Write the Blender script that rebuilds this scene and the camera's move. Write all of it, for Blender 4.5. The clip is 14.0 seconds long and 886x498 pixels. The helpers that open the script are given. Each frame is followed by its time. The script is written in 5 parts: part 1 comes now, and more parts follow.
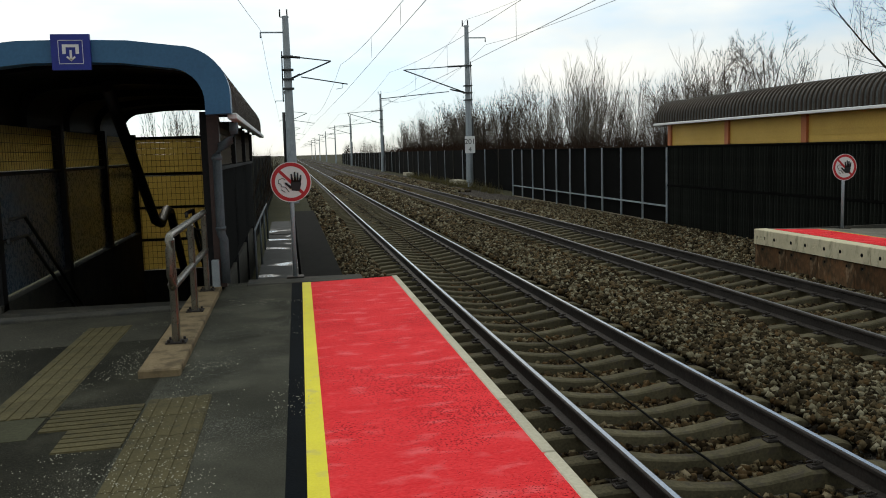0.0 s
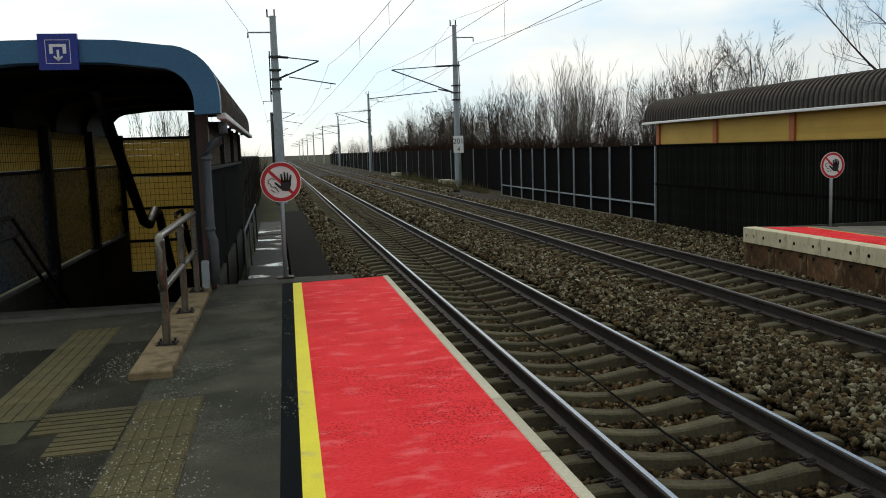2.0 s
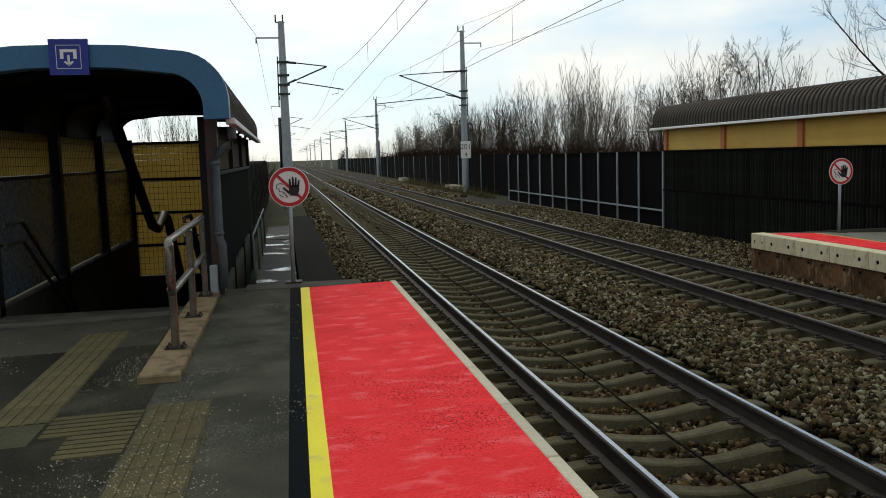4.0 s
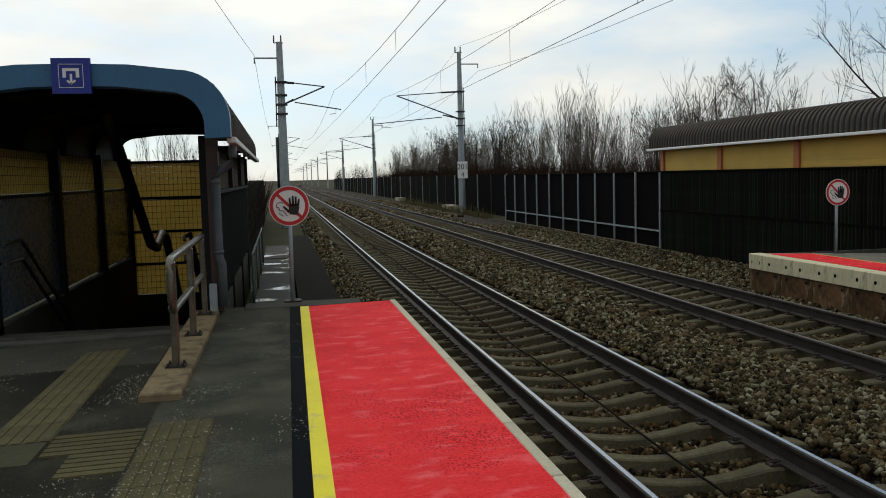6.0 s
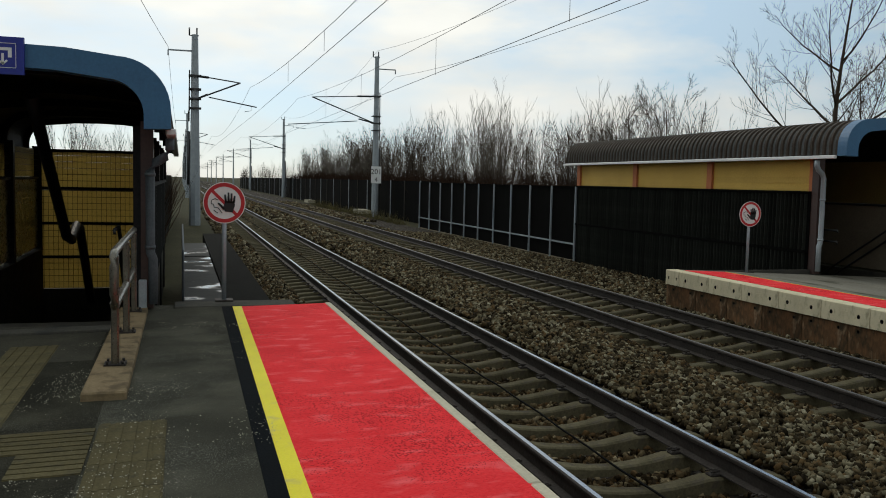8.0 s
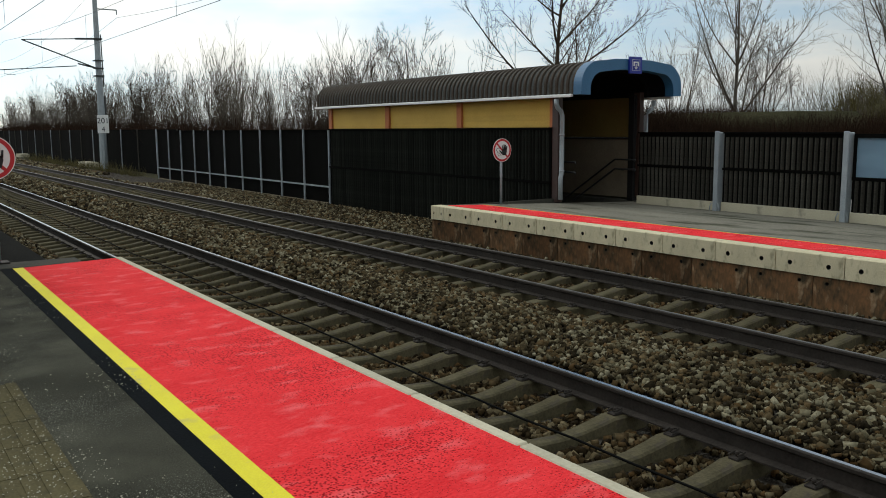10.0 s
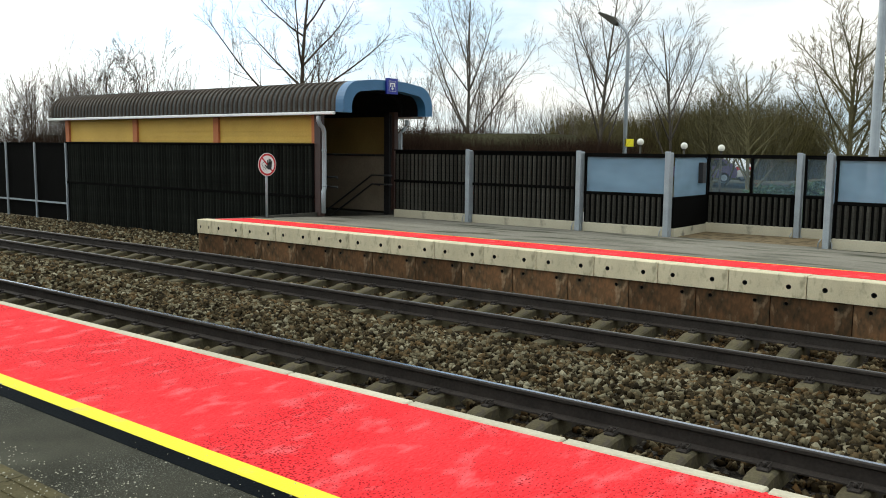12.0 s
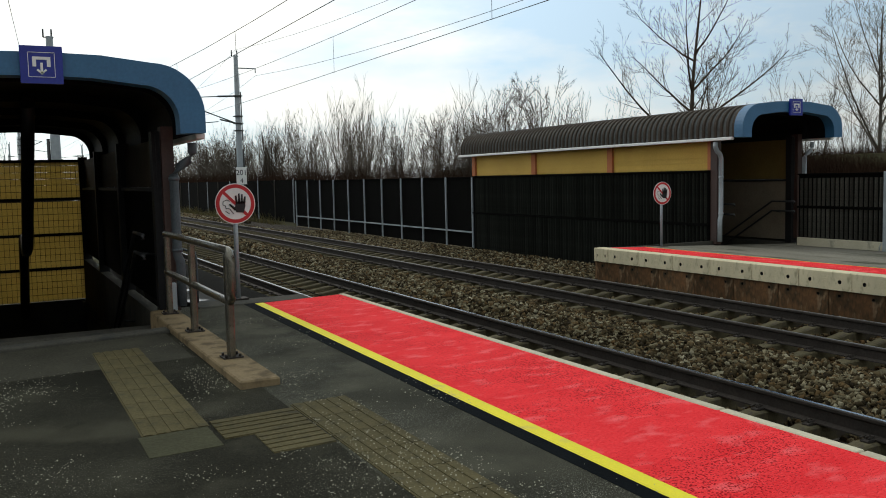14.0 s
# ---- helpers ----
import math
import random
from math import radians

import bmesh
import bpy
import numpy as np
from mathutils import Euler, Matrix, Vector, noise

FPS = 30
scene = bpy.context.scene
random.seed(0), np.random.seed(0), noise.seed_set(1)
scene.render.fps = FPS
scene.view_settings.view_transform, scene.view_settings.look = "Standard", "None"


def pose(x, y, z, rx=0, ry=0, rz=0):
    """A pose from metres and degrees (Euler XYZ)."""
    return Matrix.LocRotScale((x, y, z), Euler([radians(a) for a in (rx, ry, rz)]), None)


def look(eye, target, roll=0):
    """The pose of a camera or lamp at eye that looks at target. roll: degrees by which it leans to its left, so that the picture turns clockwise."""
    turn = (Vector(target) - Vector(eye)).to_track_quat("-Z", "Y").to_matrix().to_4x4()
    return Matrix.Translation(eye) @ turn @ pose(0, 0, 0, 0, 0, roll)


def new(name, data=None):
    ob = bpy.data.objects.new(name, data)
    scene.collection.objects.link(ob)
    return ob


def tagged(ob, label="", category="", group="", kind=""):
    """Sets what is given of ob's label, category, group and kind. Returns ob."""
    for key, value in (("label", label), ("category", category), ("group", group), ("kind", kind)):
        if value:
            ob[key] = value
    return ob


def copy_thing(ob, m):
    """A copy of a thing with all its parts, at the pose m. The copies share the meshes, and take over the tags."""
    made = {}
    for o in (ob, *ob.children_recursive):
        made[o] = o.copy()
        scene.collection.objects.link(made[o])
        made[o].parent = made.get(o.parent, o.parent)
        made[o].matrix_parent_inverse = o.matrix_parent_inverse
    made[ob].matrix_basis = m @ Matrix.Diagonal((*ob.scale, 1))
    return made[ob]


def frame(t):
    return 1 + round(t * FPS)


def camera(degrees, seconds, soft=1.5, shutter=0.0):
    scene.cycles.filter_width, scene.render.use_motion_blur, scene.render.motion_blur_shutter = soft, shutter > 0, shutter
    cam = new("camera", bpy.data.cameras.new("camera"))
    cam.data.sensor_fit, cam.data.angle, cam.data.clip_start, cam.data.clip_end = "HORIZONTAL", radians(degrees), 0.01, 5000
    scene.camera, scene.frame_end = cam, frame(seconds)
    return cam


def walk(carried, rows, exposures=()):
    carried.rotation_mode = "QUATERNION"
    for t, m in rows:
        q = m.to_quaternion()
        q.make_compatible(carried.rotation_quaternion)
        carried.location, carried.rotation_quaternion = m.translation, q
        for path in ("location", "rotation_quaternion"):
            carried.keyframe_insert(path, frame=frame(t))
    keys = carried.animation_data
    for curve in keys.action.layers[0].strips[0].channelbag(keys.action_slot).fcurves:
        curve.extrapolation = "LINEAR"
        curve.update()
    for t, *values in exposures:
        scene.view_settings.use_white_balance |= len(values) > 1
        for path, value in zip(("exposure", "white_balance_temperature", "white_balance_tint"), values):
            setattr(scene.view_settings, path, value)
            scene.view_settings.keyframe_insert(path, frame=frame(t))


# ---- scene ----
cam = camera(54.0, 14.0, soft=1.0)
PATH = [
    (0, (-1.313, -11.055, 1.587), (-0.972, -9.097, 1.362), -1.6),
    (0.5, (-1.344, -11.056, 1.582), (-0.987, -9.102, 1.358), -1.6),
    (1, (-1.347, -11.034, 1.582), (-0.977, -9.081, 1.354), -1.5),
    (1.5, (-1.34, -11.034, 1.585), (-0.966, -9.081, 1.363), -1.6),
    (2, (-1.34, -11.021, 1.581), (-0.973, -9.068, 1.355), -1.8),
    (2.5, (-1.333, -11.019, 1.579), (-0.971, -9.064, 1.358), -1.8),
    (3, (-1.341, -11.021, 1.581), (-0.986, -9.065, 1.361), -1.8),
    (5.5, (-1.375, -11.041, 1.578), (-1.019, -9.081, 1.397), -1.6),
    (6, (-1.4, -11.037, 1.574), (-1.037, -9.078, 1.406), -1.5),
    (6.5, (-1.44, -11.025, 1.592), (-1.046, -9.072, 1.423), -1.5),
    (7, (-1.52, -11.003, 1.591), (-1.103, -9.054, 1.422), -1.2),
    (9.5, (-2.435, -10.795, 1.514), (-1.439, -9.074, 1.301), 1.4),
    (10, (-2.66, -10.982, 1.547), (-1.548, -9.343, 1.271), -0.4),
    (10.3, (-2.806, -10.968, 1.529), (-1.647, -9.361, 1.255), -0.2),
    (10.5, (-2.899, -10.902, 1.48), (-1.666, -9.354, 1.191), -0.1),
    (11, (-3.219, -10.986, 1.517), (-1.621, -9.82, 1.225), 3.0),
    (11.5, (-3.404, -10.974, 1.448), (-1.718, -9.916, 1.248), 2.0),
    (12, (-3.715, -10.909, 1.439), (-2.15, -9.685, 1.21), 0.6),
    (12.5, (-3.997, -10.844, 1.488), (-2.598, -9.434, 1.251), -1.4),
    (13, (-4.083, -10.829, 1.514), (-2.9, -9.23, 1.309), -1.5),
    (13.5, (-4.076, -10.841, 1.514), (-3.079, -9.116, 1.34), -1.4),
    (14, (-4.076, -10.828, 1.513), (-3.164, -9.056, 1.349), -1.3),
]
walk(cam, [(t, look(eye, aim, lean)) for t, eye, aim, lean in PATH],
     exposures=((0, -0.60, 7000, 8), (3, -0.60, 7000, 8), (5.5, -0.75, 7000, 8), (7, -0.88, 7000, 8), (9.5, -0.56, 7000, 8), (10.3, -0.42, 7000, 8), (10.55, -0.42, 7000, 8), (11, 0.46, 7000, 8),
                (11.5, 0.36, 7000, 8), (12.5, 0.14, 7000, 8), (13, -0.20, 7000, 8), (13.5, -0.40, 7000, 8), (14, -0.48, 7000, 8)))

# ---- world and sun ----
sky_world = bpy.data.worlds.new("sky")
scene.world = sky_world
sky_world.use_nodes = True
wn, wl = sky_world.node_tree.nodes, sky_world.node_tree.links
wn.clear()
SUN_EL, SUN_AZ = radians(26), radians(-6)
SUN_DIR = (math.cos(SUN_EL) * math.sin(SUN_AZ), math.cos(SUN_EL) * math.cos(SUN_AZ), math.sin(SUN_EL))
w_out = wn.new("ShaderNodeOutputWorld")
w_bg = wn.new("ShaderNodeBackground")
w_bg.inputs["Strength"].default_value = 0.13
w_sky = wn.new("ShaderNodeTexSky")
w_sky.sky_type = "NISHITA"
w_sky.sun_disc = False
w_sky.sun_elevation, w_sky.sun_rotation = SUN_EL, SUN_AZ
w_sky.air_density, w_sky.dust_density, w_sky.ozone_density = 0.8, 0.3, 3.0
w_tc = wn.new("ShaderNodeTexCoord")
w_map = wn.new("ShaderNodeMapping")
w_map.inputs["Scale"].default_value = (1.0, 1.0, 3.2)
w_noise = wn.new("ShaderNodeTexNoise")
w_noise.inputs["Scale"].default_value = 2.3
w_noise.inputs["Detail"].default_value = 7
w_noise.inputs["Roughness"].default_value = 0.55
w_ramp = wn.new("ShaderNodeValToRGB")
w_ramp.color_ramp.elements[0].position, w_ramp.color_ramp.elements[1].position = 0.40, 0.57
w_ramp.color_ramp.elements[0].color = (0.0, 0.0, 0.0, 1)
w_cloud = wn.new("ShaderNodeTexNoise")
w_cloud.inputs["Scale"].default_value = 4.0
w_cloud.inputs["Detail"].default_value = 5
w_ccol = wn.new("ShaderNodeValToRGB")
w_ccol.color_ramp.elements[0].position, w_ccol.color_ramp.elements[1].position = 0.3, 0.62
w_ccol.color_ramp.elements[0].color = (6.8, 7.2, 7.5, 1)
w_ccol.color_ramp.elements[1].color = (8.5, 8.8, 8.9, 1)
w_mix = wn.new("ShaderNodeMixRGB")
# thin haze in front of the blue gaps
w_haze = wn.new("ShaderNodeMixRGB")
w_haze.inputs["Fac"].default_value = 0.72
w_haze.inputs["Color2"].default_value = (5.3, 7.0, 8.6, 1)
wl.new(w_tc.outputs["Generated"], w_map.inputs["Vector"])
wl.new(w_map.outputs["Vector"], w_noise.inputs["Vector"])
wl.new(w_map.outputs["Vector"], w_cloud.inputs["Vector"])
wl.new(w_noise.outputs["Fac"], w_ramp.inputs["Fac"])
wl.new(w_cloud.outputs["Fac"], w_ccol.inputs["Fac"])
wl.new(w_ramp.outputs["Color"], w_mix.inputs["Fac"])
wl.new(w_sky.outputs["Color"], w_haze.inputs["Color1"])
wl.new(w_haze.outputs["Color"], w_mix.inputs["Color1"])
wl.new(w_ccol.outputs["Color"], w_mix.inputs["Color2"])
# veiled sun: the clouds are brighter round its direction
w_dot = wn.new("ShaderNodeVectorMath")
w_dot.operation = "DOT_PRODUCT"
w_dot.inputs[1].default_value = SUN_DIR
wl.new(w_tc.outputs["Generated"], w_dot.inputs[0])
w_glow = wn.new("ShaderNodeMapRange")
w_glow.interpolation_type = "SMOOTHSTEP"
for key, value in (("From Min", 0.35), ("From Max", 1.0), ("To Min", 1.0), ("To Max", 1.8)):
    w_glow.inputs[key].default_value = value
wl.new(w_dot.outputs["Value"], w_glow.inputs["Value"])
w_mul = wn.new("ShaderNodeVectorMath")
w_mul.operation = "SCALE"
wl.new(w_mix.outputs["Color"], w_mul.inputs[0])
wl.new(w_glow.outputs[0], w_mul.inputs["Scale"])
# an overcast sky is brighter overhead than at the horizon
w_sep = wn.new("ShaderNodeSeparateXYZ")
wl.new(w_tc.outputs["Generated"], w_sep.inputs[0])
w_grad = wn.new("ShaderNodeMapRange")
for key, value in (("From Min", 0.0), ("From Max", 1.0), ("To Min", 0.78), ("To Max", 1.4)):
    w_grad.inputs[key].default_value = value
wl.new(w_sep.outputs["Z"], w_grad.inputs["Value"])
w_over = wn.new("ShaderNodeVectorMath")
w_over.operation = "SCALE"
wl.new(w_mul.outputs[0], w_over.inputs[0])
wl.new(w_grad.outputs[0], w_over.inputs["Scale"])
wl.new(w_over.outputs[0], w_bg.inputs["Color"])
wl.new(w_bg.outputs["Background"], w_out.inputs["Surface"])

sun = new("sun", bpy.data.lights.new("sun", "SUN"))
sun.data.energy, sun.data.angle, sun.data.color = 0.7, radians(14), (1.0, 0.95, 0.88)
sun.matrix_world = look(Vector(SUN_DIR) * 60, (0, 0, 0))


# ---- materials ----
def material(name, c1, c2=None, rough=0.7, metal=0.0, scale=3.0, fine=40.0, bump=0.15, c3=None, c3_at=0.62,
             stretch=(1, 1, 1), vary=0.0, spec=None, bump_size=None):
    """Two colours mixed by large and fine noise, a third one as stains, bump from the fine noise."""
    m = bpy.data.materials.new(name)
    m.use_nodes = True
    n, l = m.node_tree.nodes, m.node_tree.links
    b = n["Principled BSDF"]
    b.inputs["Roughness"].default_value = rough
    b.inputs["Metallic"].default_value = metal
    b.inputs["Specular IOR Level"].default_value = spec if spec is not None else (0.5 if rough < 0.6 else 0.15 if rough < 0.75 else 0.04)
    tc, mp = n.new("ShaderNodeTexCoord"), n.new("ShaderNodeMapping")
    mp.inputs["Scale"].default_value = stretch
    l.new(tc.outputs["Object"], mp.inputs["Vector"])
    big, small = n.new("ShaderNodeTexNoise"), n.new("ShaderNodeTexNoise")
    for t, s, d in ((big, scale, 4), (small, fine, 6)):
        t.inputs["Scale"].default_value, t.inputs["Detail"].default_value = s, d
        l.new(mp.outputs["Vector"], t.inputs["Vector"])
    add = n.new("ShaderNodeMath")
    add.operation = "ADD"
    l.new(big.outputs["Fac"], add.inputs[0])
    l.new(small.outputs["Fac"], add.inputs[1])
    rng = n.new("ShaderNodeMapRange")
    rng.inputs["From Min"].default_value, rng.inputs["From Max"].default_value = 0.7, 1.3
    l.new(add.outputs[0], rng.inputs["Value"])
    mix = n.new("ShaderNodeMixRGB")
    mix.inputs["Color1"].default_value = (*c1, 1)
    mix.inputs["Color2"].default_value = (*(c2 or [c * 0.8 for c in c1]), 1)
    l.new(rng.outputs[0], mix.inputs["Fac"])
    col = mix.outputs["Color"]
    if c3:
        st, rp = n.new("ShaderNodeTexNoise"), n.new("ShaderNodeValToRGB")
        st.inputs["Scale"].default_value, st.inputs["Detail"].default_value = scale * 1.7, 8
        l.new(mp.outputs["Vector"], st.inputs["Vector"])
        rp.color_ramp.elements[0].position, rp.color_ramp.elements[1].position = c3_at - 0.08, c3_at + 0.08
        l.new(st.outputs["Fac"], rp.inputs["Fac"])
        mx = n.new("ShaderNodeMixRGB")
        mx.inputs["Color2"].default_value = (*c3, 1)
        l.new(rp.outputs["Color"], mx.inputs["Fac"])
        l.new(col, mx.inputs["Color1"])
        col = mx.outputs["Color"]
    if vary:
        oi, hs, mr = n.new("ShaderNodeObjectInfo"), n.new("ShaderNodeHueSaturation"), n.new("ShaderNodeMapRange")
        mr.inputs["To Min"].default_value, mr.inputs["To Max"].default_value = 1 - vary, 1 + vary
        l.new(oi.outputs["Random"], mr.inputs["Value"])
        l.new(mr.outputs[0], hs.inputs["Value"])
        l.new(col, hs.inputs["Color"])
        col = hs.outputs["Color"]
    l.new(col, b.inputs["Base Color"])
    rr = n.new("ShaderNodeMapRange")
    rr.inputs["To Min"].default_value, rr.inputs["To Max"].default_value = max(0.02, rough - 0.12), min(1, rough + 0.12)
    l.new(small.outputs["Fac"], rr.inputs["Value"])
    l.new(rr.outputs[0], b.inputs["Roughness"])
    if bump:
        bp = n.new("ShaderNodeBump")
        bp.inputs["Strength"].default_value, bp.inputs["Distance"].default_value = bump, bump_size or 0.01
        l.new(small.outputs["Fac"], bp.inputs["Height"])
        l.new(bp.outputs["Normal"], b.inputs["Normal"])
    return m


def speckle(m, colour, scale, cut, patch=0.5):
    """Light grit on a material: small cells, in patches."""
    n, l = m.node_tree.nodes, m.node_tree.links
    b = n["Principled BSDF"]
    old = b.inputs["Base Color"].links[0].from_socket
    tc, vo, no = n.new("ShaderNodeTexCoord"), n.new("ShaderNodeTexVoronoi"), n.new("ShaderNodeTexNoise")
    vo.inputs["Scale"].default_value = scale
    no.inputs["Scale"].default_value, no.inputs["Detail"].default_value = 1.1, 5
    l.new(tc.outputs["Object"], vo.inputs["Vector"])
    l.new(tc.outputs["Object"], no.inputs["Vector"])
    lt, pt, mu = n.new("ShaderNodeMath"), n.new("ShaderNodeMapRange"), n.new("ShaderNodeMath")
    lt.operation = "LESS_THAN"
    pt.inputs["From Min"].default_value, pt.inputs["From Max"].default_value = patch - 0.1, patch + 0.2
    pt.inputs["To Max"].default_value = cut
    l.new(no.outputs["Fac"], pt.inputs["Value"])
    l.new(vo.outputs["Distance"], lt.inputs[0])
    l.new(pt.outputs[0], lt.inputs[1])
    mx = n.new("ShaderNodeMixRGB")
    mx.inputs["Color2"].default_value = (*colour, 1)
    l.new(lt.outputs[0], mx.inputs["Fac"])
    l.new(old, mx.inputs["Color1"])
    l.new(mx.outputs["Color"], b.inputs["Base Color"])
    return m


ASPHALT = speckle(speckle(material("asphalt", (0.074, 0.071, 0.052), (0.017, 0.0170, 0.0125), 0.9, scale=0.9, fine=110, bump=1.0, bump_size=0.012,
                                   c3=(0.080, 0.077, 0.056), c3_at=0.58, spec=0.04), (0.15, 0.147, 0.118), 110, 0.33, 0.40),
                  (0.36, 0.35, 0.31), 60, 0.18, 0.5)
DARK_ASPHALT = speckle(material("dark_asphalt", (0.044, 0.041, 0.029), (0.011, 0.0105, 0.0075), 0.92, scale=0.8, fine=90, bump=1.0, bump_size=0.012,
                               c3=(0.052, 0.049, 0.034), c3_at=0.60, spec=0.03), (0.12, 0.115, 0.09), 80, 0.26, 0.42)
DARK_SEAL = speckle(material("dark_seal", (0.004, 0.006, 0.0075), (0.0025, 0.0035, 0.0045), 0.9, scale=2, fine=70, bump=0.3, spec=0.03),
                    (0.3, 0.3, 0.3), 30, 0.12, 0.55)
RED = material("red_coating", (0.90, 0.050, 0.056), (0.76, 0.025, 0.031), 0.85, scale=2.4, fine=42, bump=1.0, bump_size=0.02,
               c3=(0.88, 0.115, 0.12), c3_at=0.62, stretch=(0.9, 1.5, 1), spec=0.06)
speckle(RED, (0.30, 0.006, 0.010), 62, 0.37, 0.42)
YELLOW = material("yellow_paint", (0.80, 0.69, 0.035), (0.70, 0.58, 0.04), 0.7, scale=3, fine=90, bump=0.4,
                  c3=(0.55, 0.45, 0.12), c3_at=0.68)
CONCRETE = material("concrete", (0.56, 0.51, 0.38), (0.42, 0.38, 0.28), 0.85, scale=2, fine=50, bump=0.3,
                    c3=(0.18, 0.17, 0.14), c3_at=0.66, vary=0.08)
CONC_DARK = material("weathered_concrete", (0.085, 0.08, 0.065), (0.05, 0.047, 0.04), 0.9, scale=2, fine=40, bump=0.4, spec=0.04,
                     c3=(0.05, 0.05, 0.045), c3_at=0.6)
BLOCK = material("edge_block_concrete", (0.64, 0.56, 0.38), (0.50, 0.44, 0.30), 0.85, scale=3, fine=40, bump=0.25,
                 c3=(0.33, 0.29, 0.19), c3_at=0.63, stretch=(1, 2.0, 1.2), vary=0.07)
RUST_WALL = material("rust_stained_concrete", (0.19, 0.095, 0.045), (0.034, 0.032, 0.021), 0.9, scale=3.2, fine=11, bump=0.4,
                     c3=(0.30, 0.20, 0.12), c3_at=0.64, stretch=(1, 1.5, 0.8), vary=0.35)
SLEEPER = material("sleeper_concrete", (0.120, 0.102, 0.061), (0.056, 0.048, 0.028), 0.9, scale=4, fine=45, bump=0.4,
                   c3=(0.06, 0.05, 0.04), c3_at=0.62, vary=0.18)
BALLAST_BED = material("ballast_bed", (0.05, 0.04, 0.03), (0.012, 0.010, 0.008), 0.95, scale=9, fine=28, bump=1.0,
                       c3=(0.13, 0.115, 0.095), c3_at=0.58, bump_size=0.05)
STONE = material("ballast_stone", (0.68, 0.645, 0.52), (0.30, 0.28, 0.215), 0.9, scale=2.0, fine=30, bump=0.3)
# in-track stones: dust brown, with the shade between sleepers also in the colour
DUSTY_SHADED_STONE = material("dusty_shaded_ballast_stone", (0.50, 0.42, 0.30), (0.24, 0.20, 0.135), 0.9, scale=1.2, fine=30, bump=0.3)
RAIL_SIDE = material("rail_steel", (0.046, 0.038, 0.032), (0.024, 0.020, 0.017), 0.7, 0.1, scale=4, fine=40, bump=0.3)
RAIL_TOP = material("polished_rail", (0.27, 0.31, 0.37), (0.19, 0.22, 0.28), 0.18, 1.0, scale=2, fine=30, bump=0.02)
RAIL_TOP_DULL = material("dull_rail", (0.09, 0.085, 0.08), (0.06, 0.055, 0.05), 0.45, 0.7, scale=2, fine=30, bump=0.05)
GRASS = material("dry_grass_ground", (0.06, 0.055, 0.03), (0.035, 0.035, 0.018), 0.95, scale=0.5, fine=12, bump=0.8, bump_size=0.05)
FENCE = material("dark_fence_panel", (0.0055, 0.0055, 0.005), (0.0035, 0.0035, 0.003), 0.95, scale=1.5, fine=30, bump=0.2, spec=0.02)
FENCE_RIB = material("dark_fence_rib", (0.066, 0.063, 0.053), (0.026, 0.025, 0.021), 0.9, scale=2.5, fine=30, bump=0.2, spec=0.03, vary=0.3)
DARK_RIB = material("black_fence_rib", (0.022, 0.024, 0.020), (0.008, 0.0088, 0.0073), 0.85, scale=2.5, fine=30, bump=0.2, spec=0.02, vary=0.3)
STEEL = material("galvanised_steel", (0.36, 0.40, 0.42), (0.26, 0.29, 0.31), 0.5, 0.3, scale=4, fine=50, bump=0.1)
RAILING = material("brushed_railing", (0.24, 0.222, 0.18), (0.11, 0.10, 0.08), 0.3, 0.85, scale=6, fine=60, bump=0.06)
PIPE = material("grey_downpipe", (0.11, 0.125, 0.135), (0.07, 0.08, 0.088), 0.6, 0.2, scale=4, fine=50, bump=0.1)
CABLE = material("rubber_cable", (0.010, 0.010, 0.009), (0.006, 0.006, 0.006), 0.9, scale=4, fine=50, bump=0.1, spec=0.02)
BLUE = material("blue_sheet", (0.032, 0.135, 0.26), (0.022, 0.10, 0.20), 0.45, scale=2, fine=30, bump=0.05)
SIGN_BLUE = material("sign_blue", (0.008, 0.022, 0.27), (0.006, 0.016, 0.2), 0.4, scale=2, fine=30, bump=0)
WHITE = material("white_paint", (0.78, 0.78, 0.76), (0.7, 0.7, 0.68), 0.5, scale=3, fine=30, bump=0.03)
SIGN_RED = material("sign_red", (0.50, 0.015, 0.02), (0.42, 0.012, 0.018), 0.45, scale=3, fine=30, bump=0)
BLACK = material("black_paint", (0.008, 0.008, 0.009), (0.006, 0.006, 0.007), 0.5, scale=3, fine=30, bump=0)
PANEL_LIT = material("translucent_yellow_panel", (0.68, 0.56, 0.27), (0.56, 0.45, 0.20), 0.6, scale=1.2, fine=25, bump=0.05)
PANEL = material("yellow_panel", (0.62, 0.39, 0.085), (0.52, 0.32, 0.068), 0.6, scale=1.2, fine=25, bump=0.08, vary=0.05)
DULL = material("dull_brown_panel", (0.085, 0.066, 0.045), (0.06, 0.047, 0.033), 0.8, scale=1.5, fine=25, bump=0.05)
# inner side of the yellow panels, its shade put into a darker colour
SHADED_YELLOW = material("shaded_yellow_panel", (0.20, 0.14, 0.045), (0.15, 0.10, 0.033), 0.8, scale=1.5, fine=25, bump=0.05)
SALMON = material("salmon_post", (0.50, 0.17, 0.07), (0.42, 0.14, 0.06), 0.6, scale=2, fine=30, bump=0.05)
# sky reflected between the roof ribs, painted as a paler grey
VALLEY_SHEEN = material("roof_valley_sheen", (0.105, 0.11, 0.105), (0.06, 0.063, 0.06), 0.6, 0.0, scale=3, fine=20, bump=0.05, spec=0.1)
ROOF = material("brown_roof_sheet", (0.062, 0.048, 0.036), (0.038, 0.030, 0.023), 0.6, 0.0, scale=2, fine=20, bump=0.05, spec=0.1)
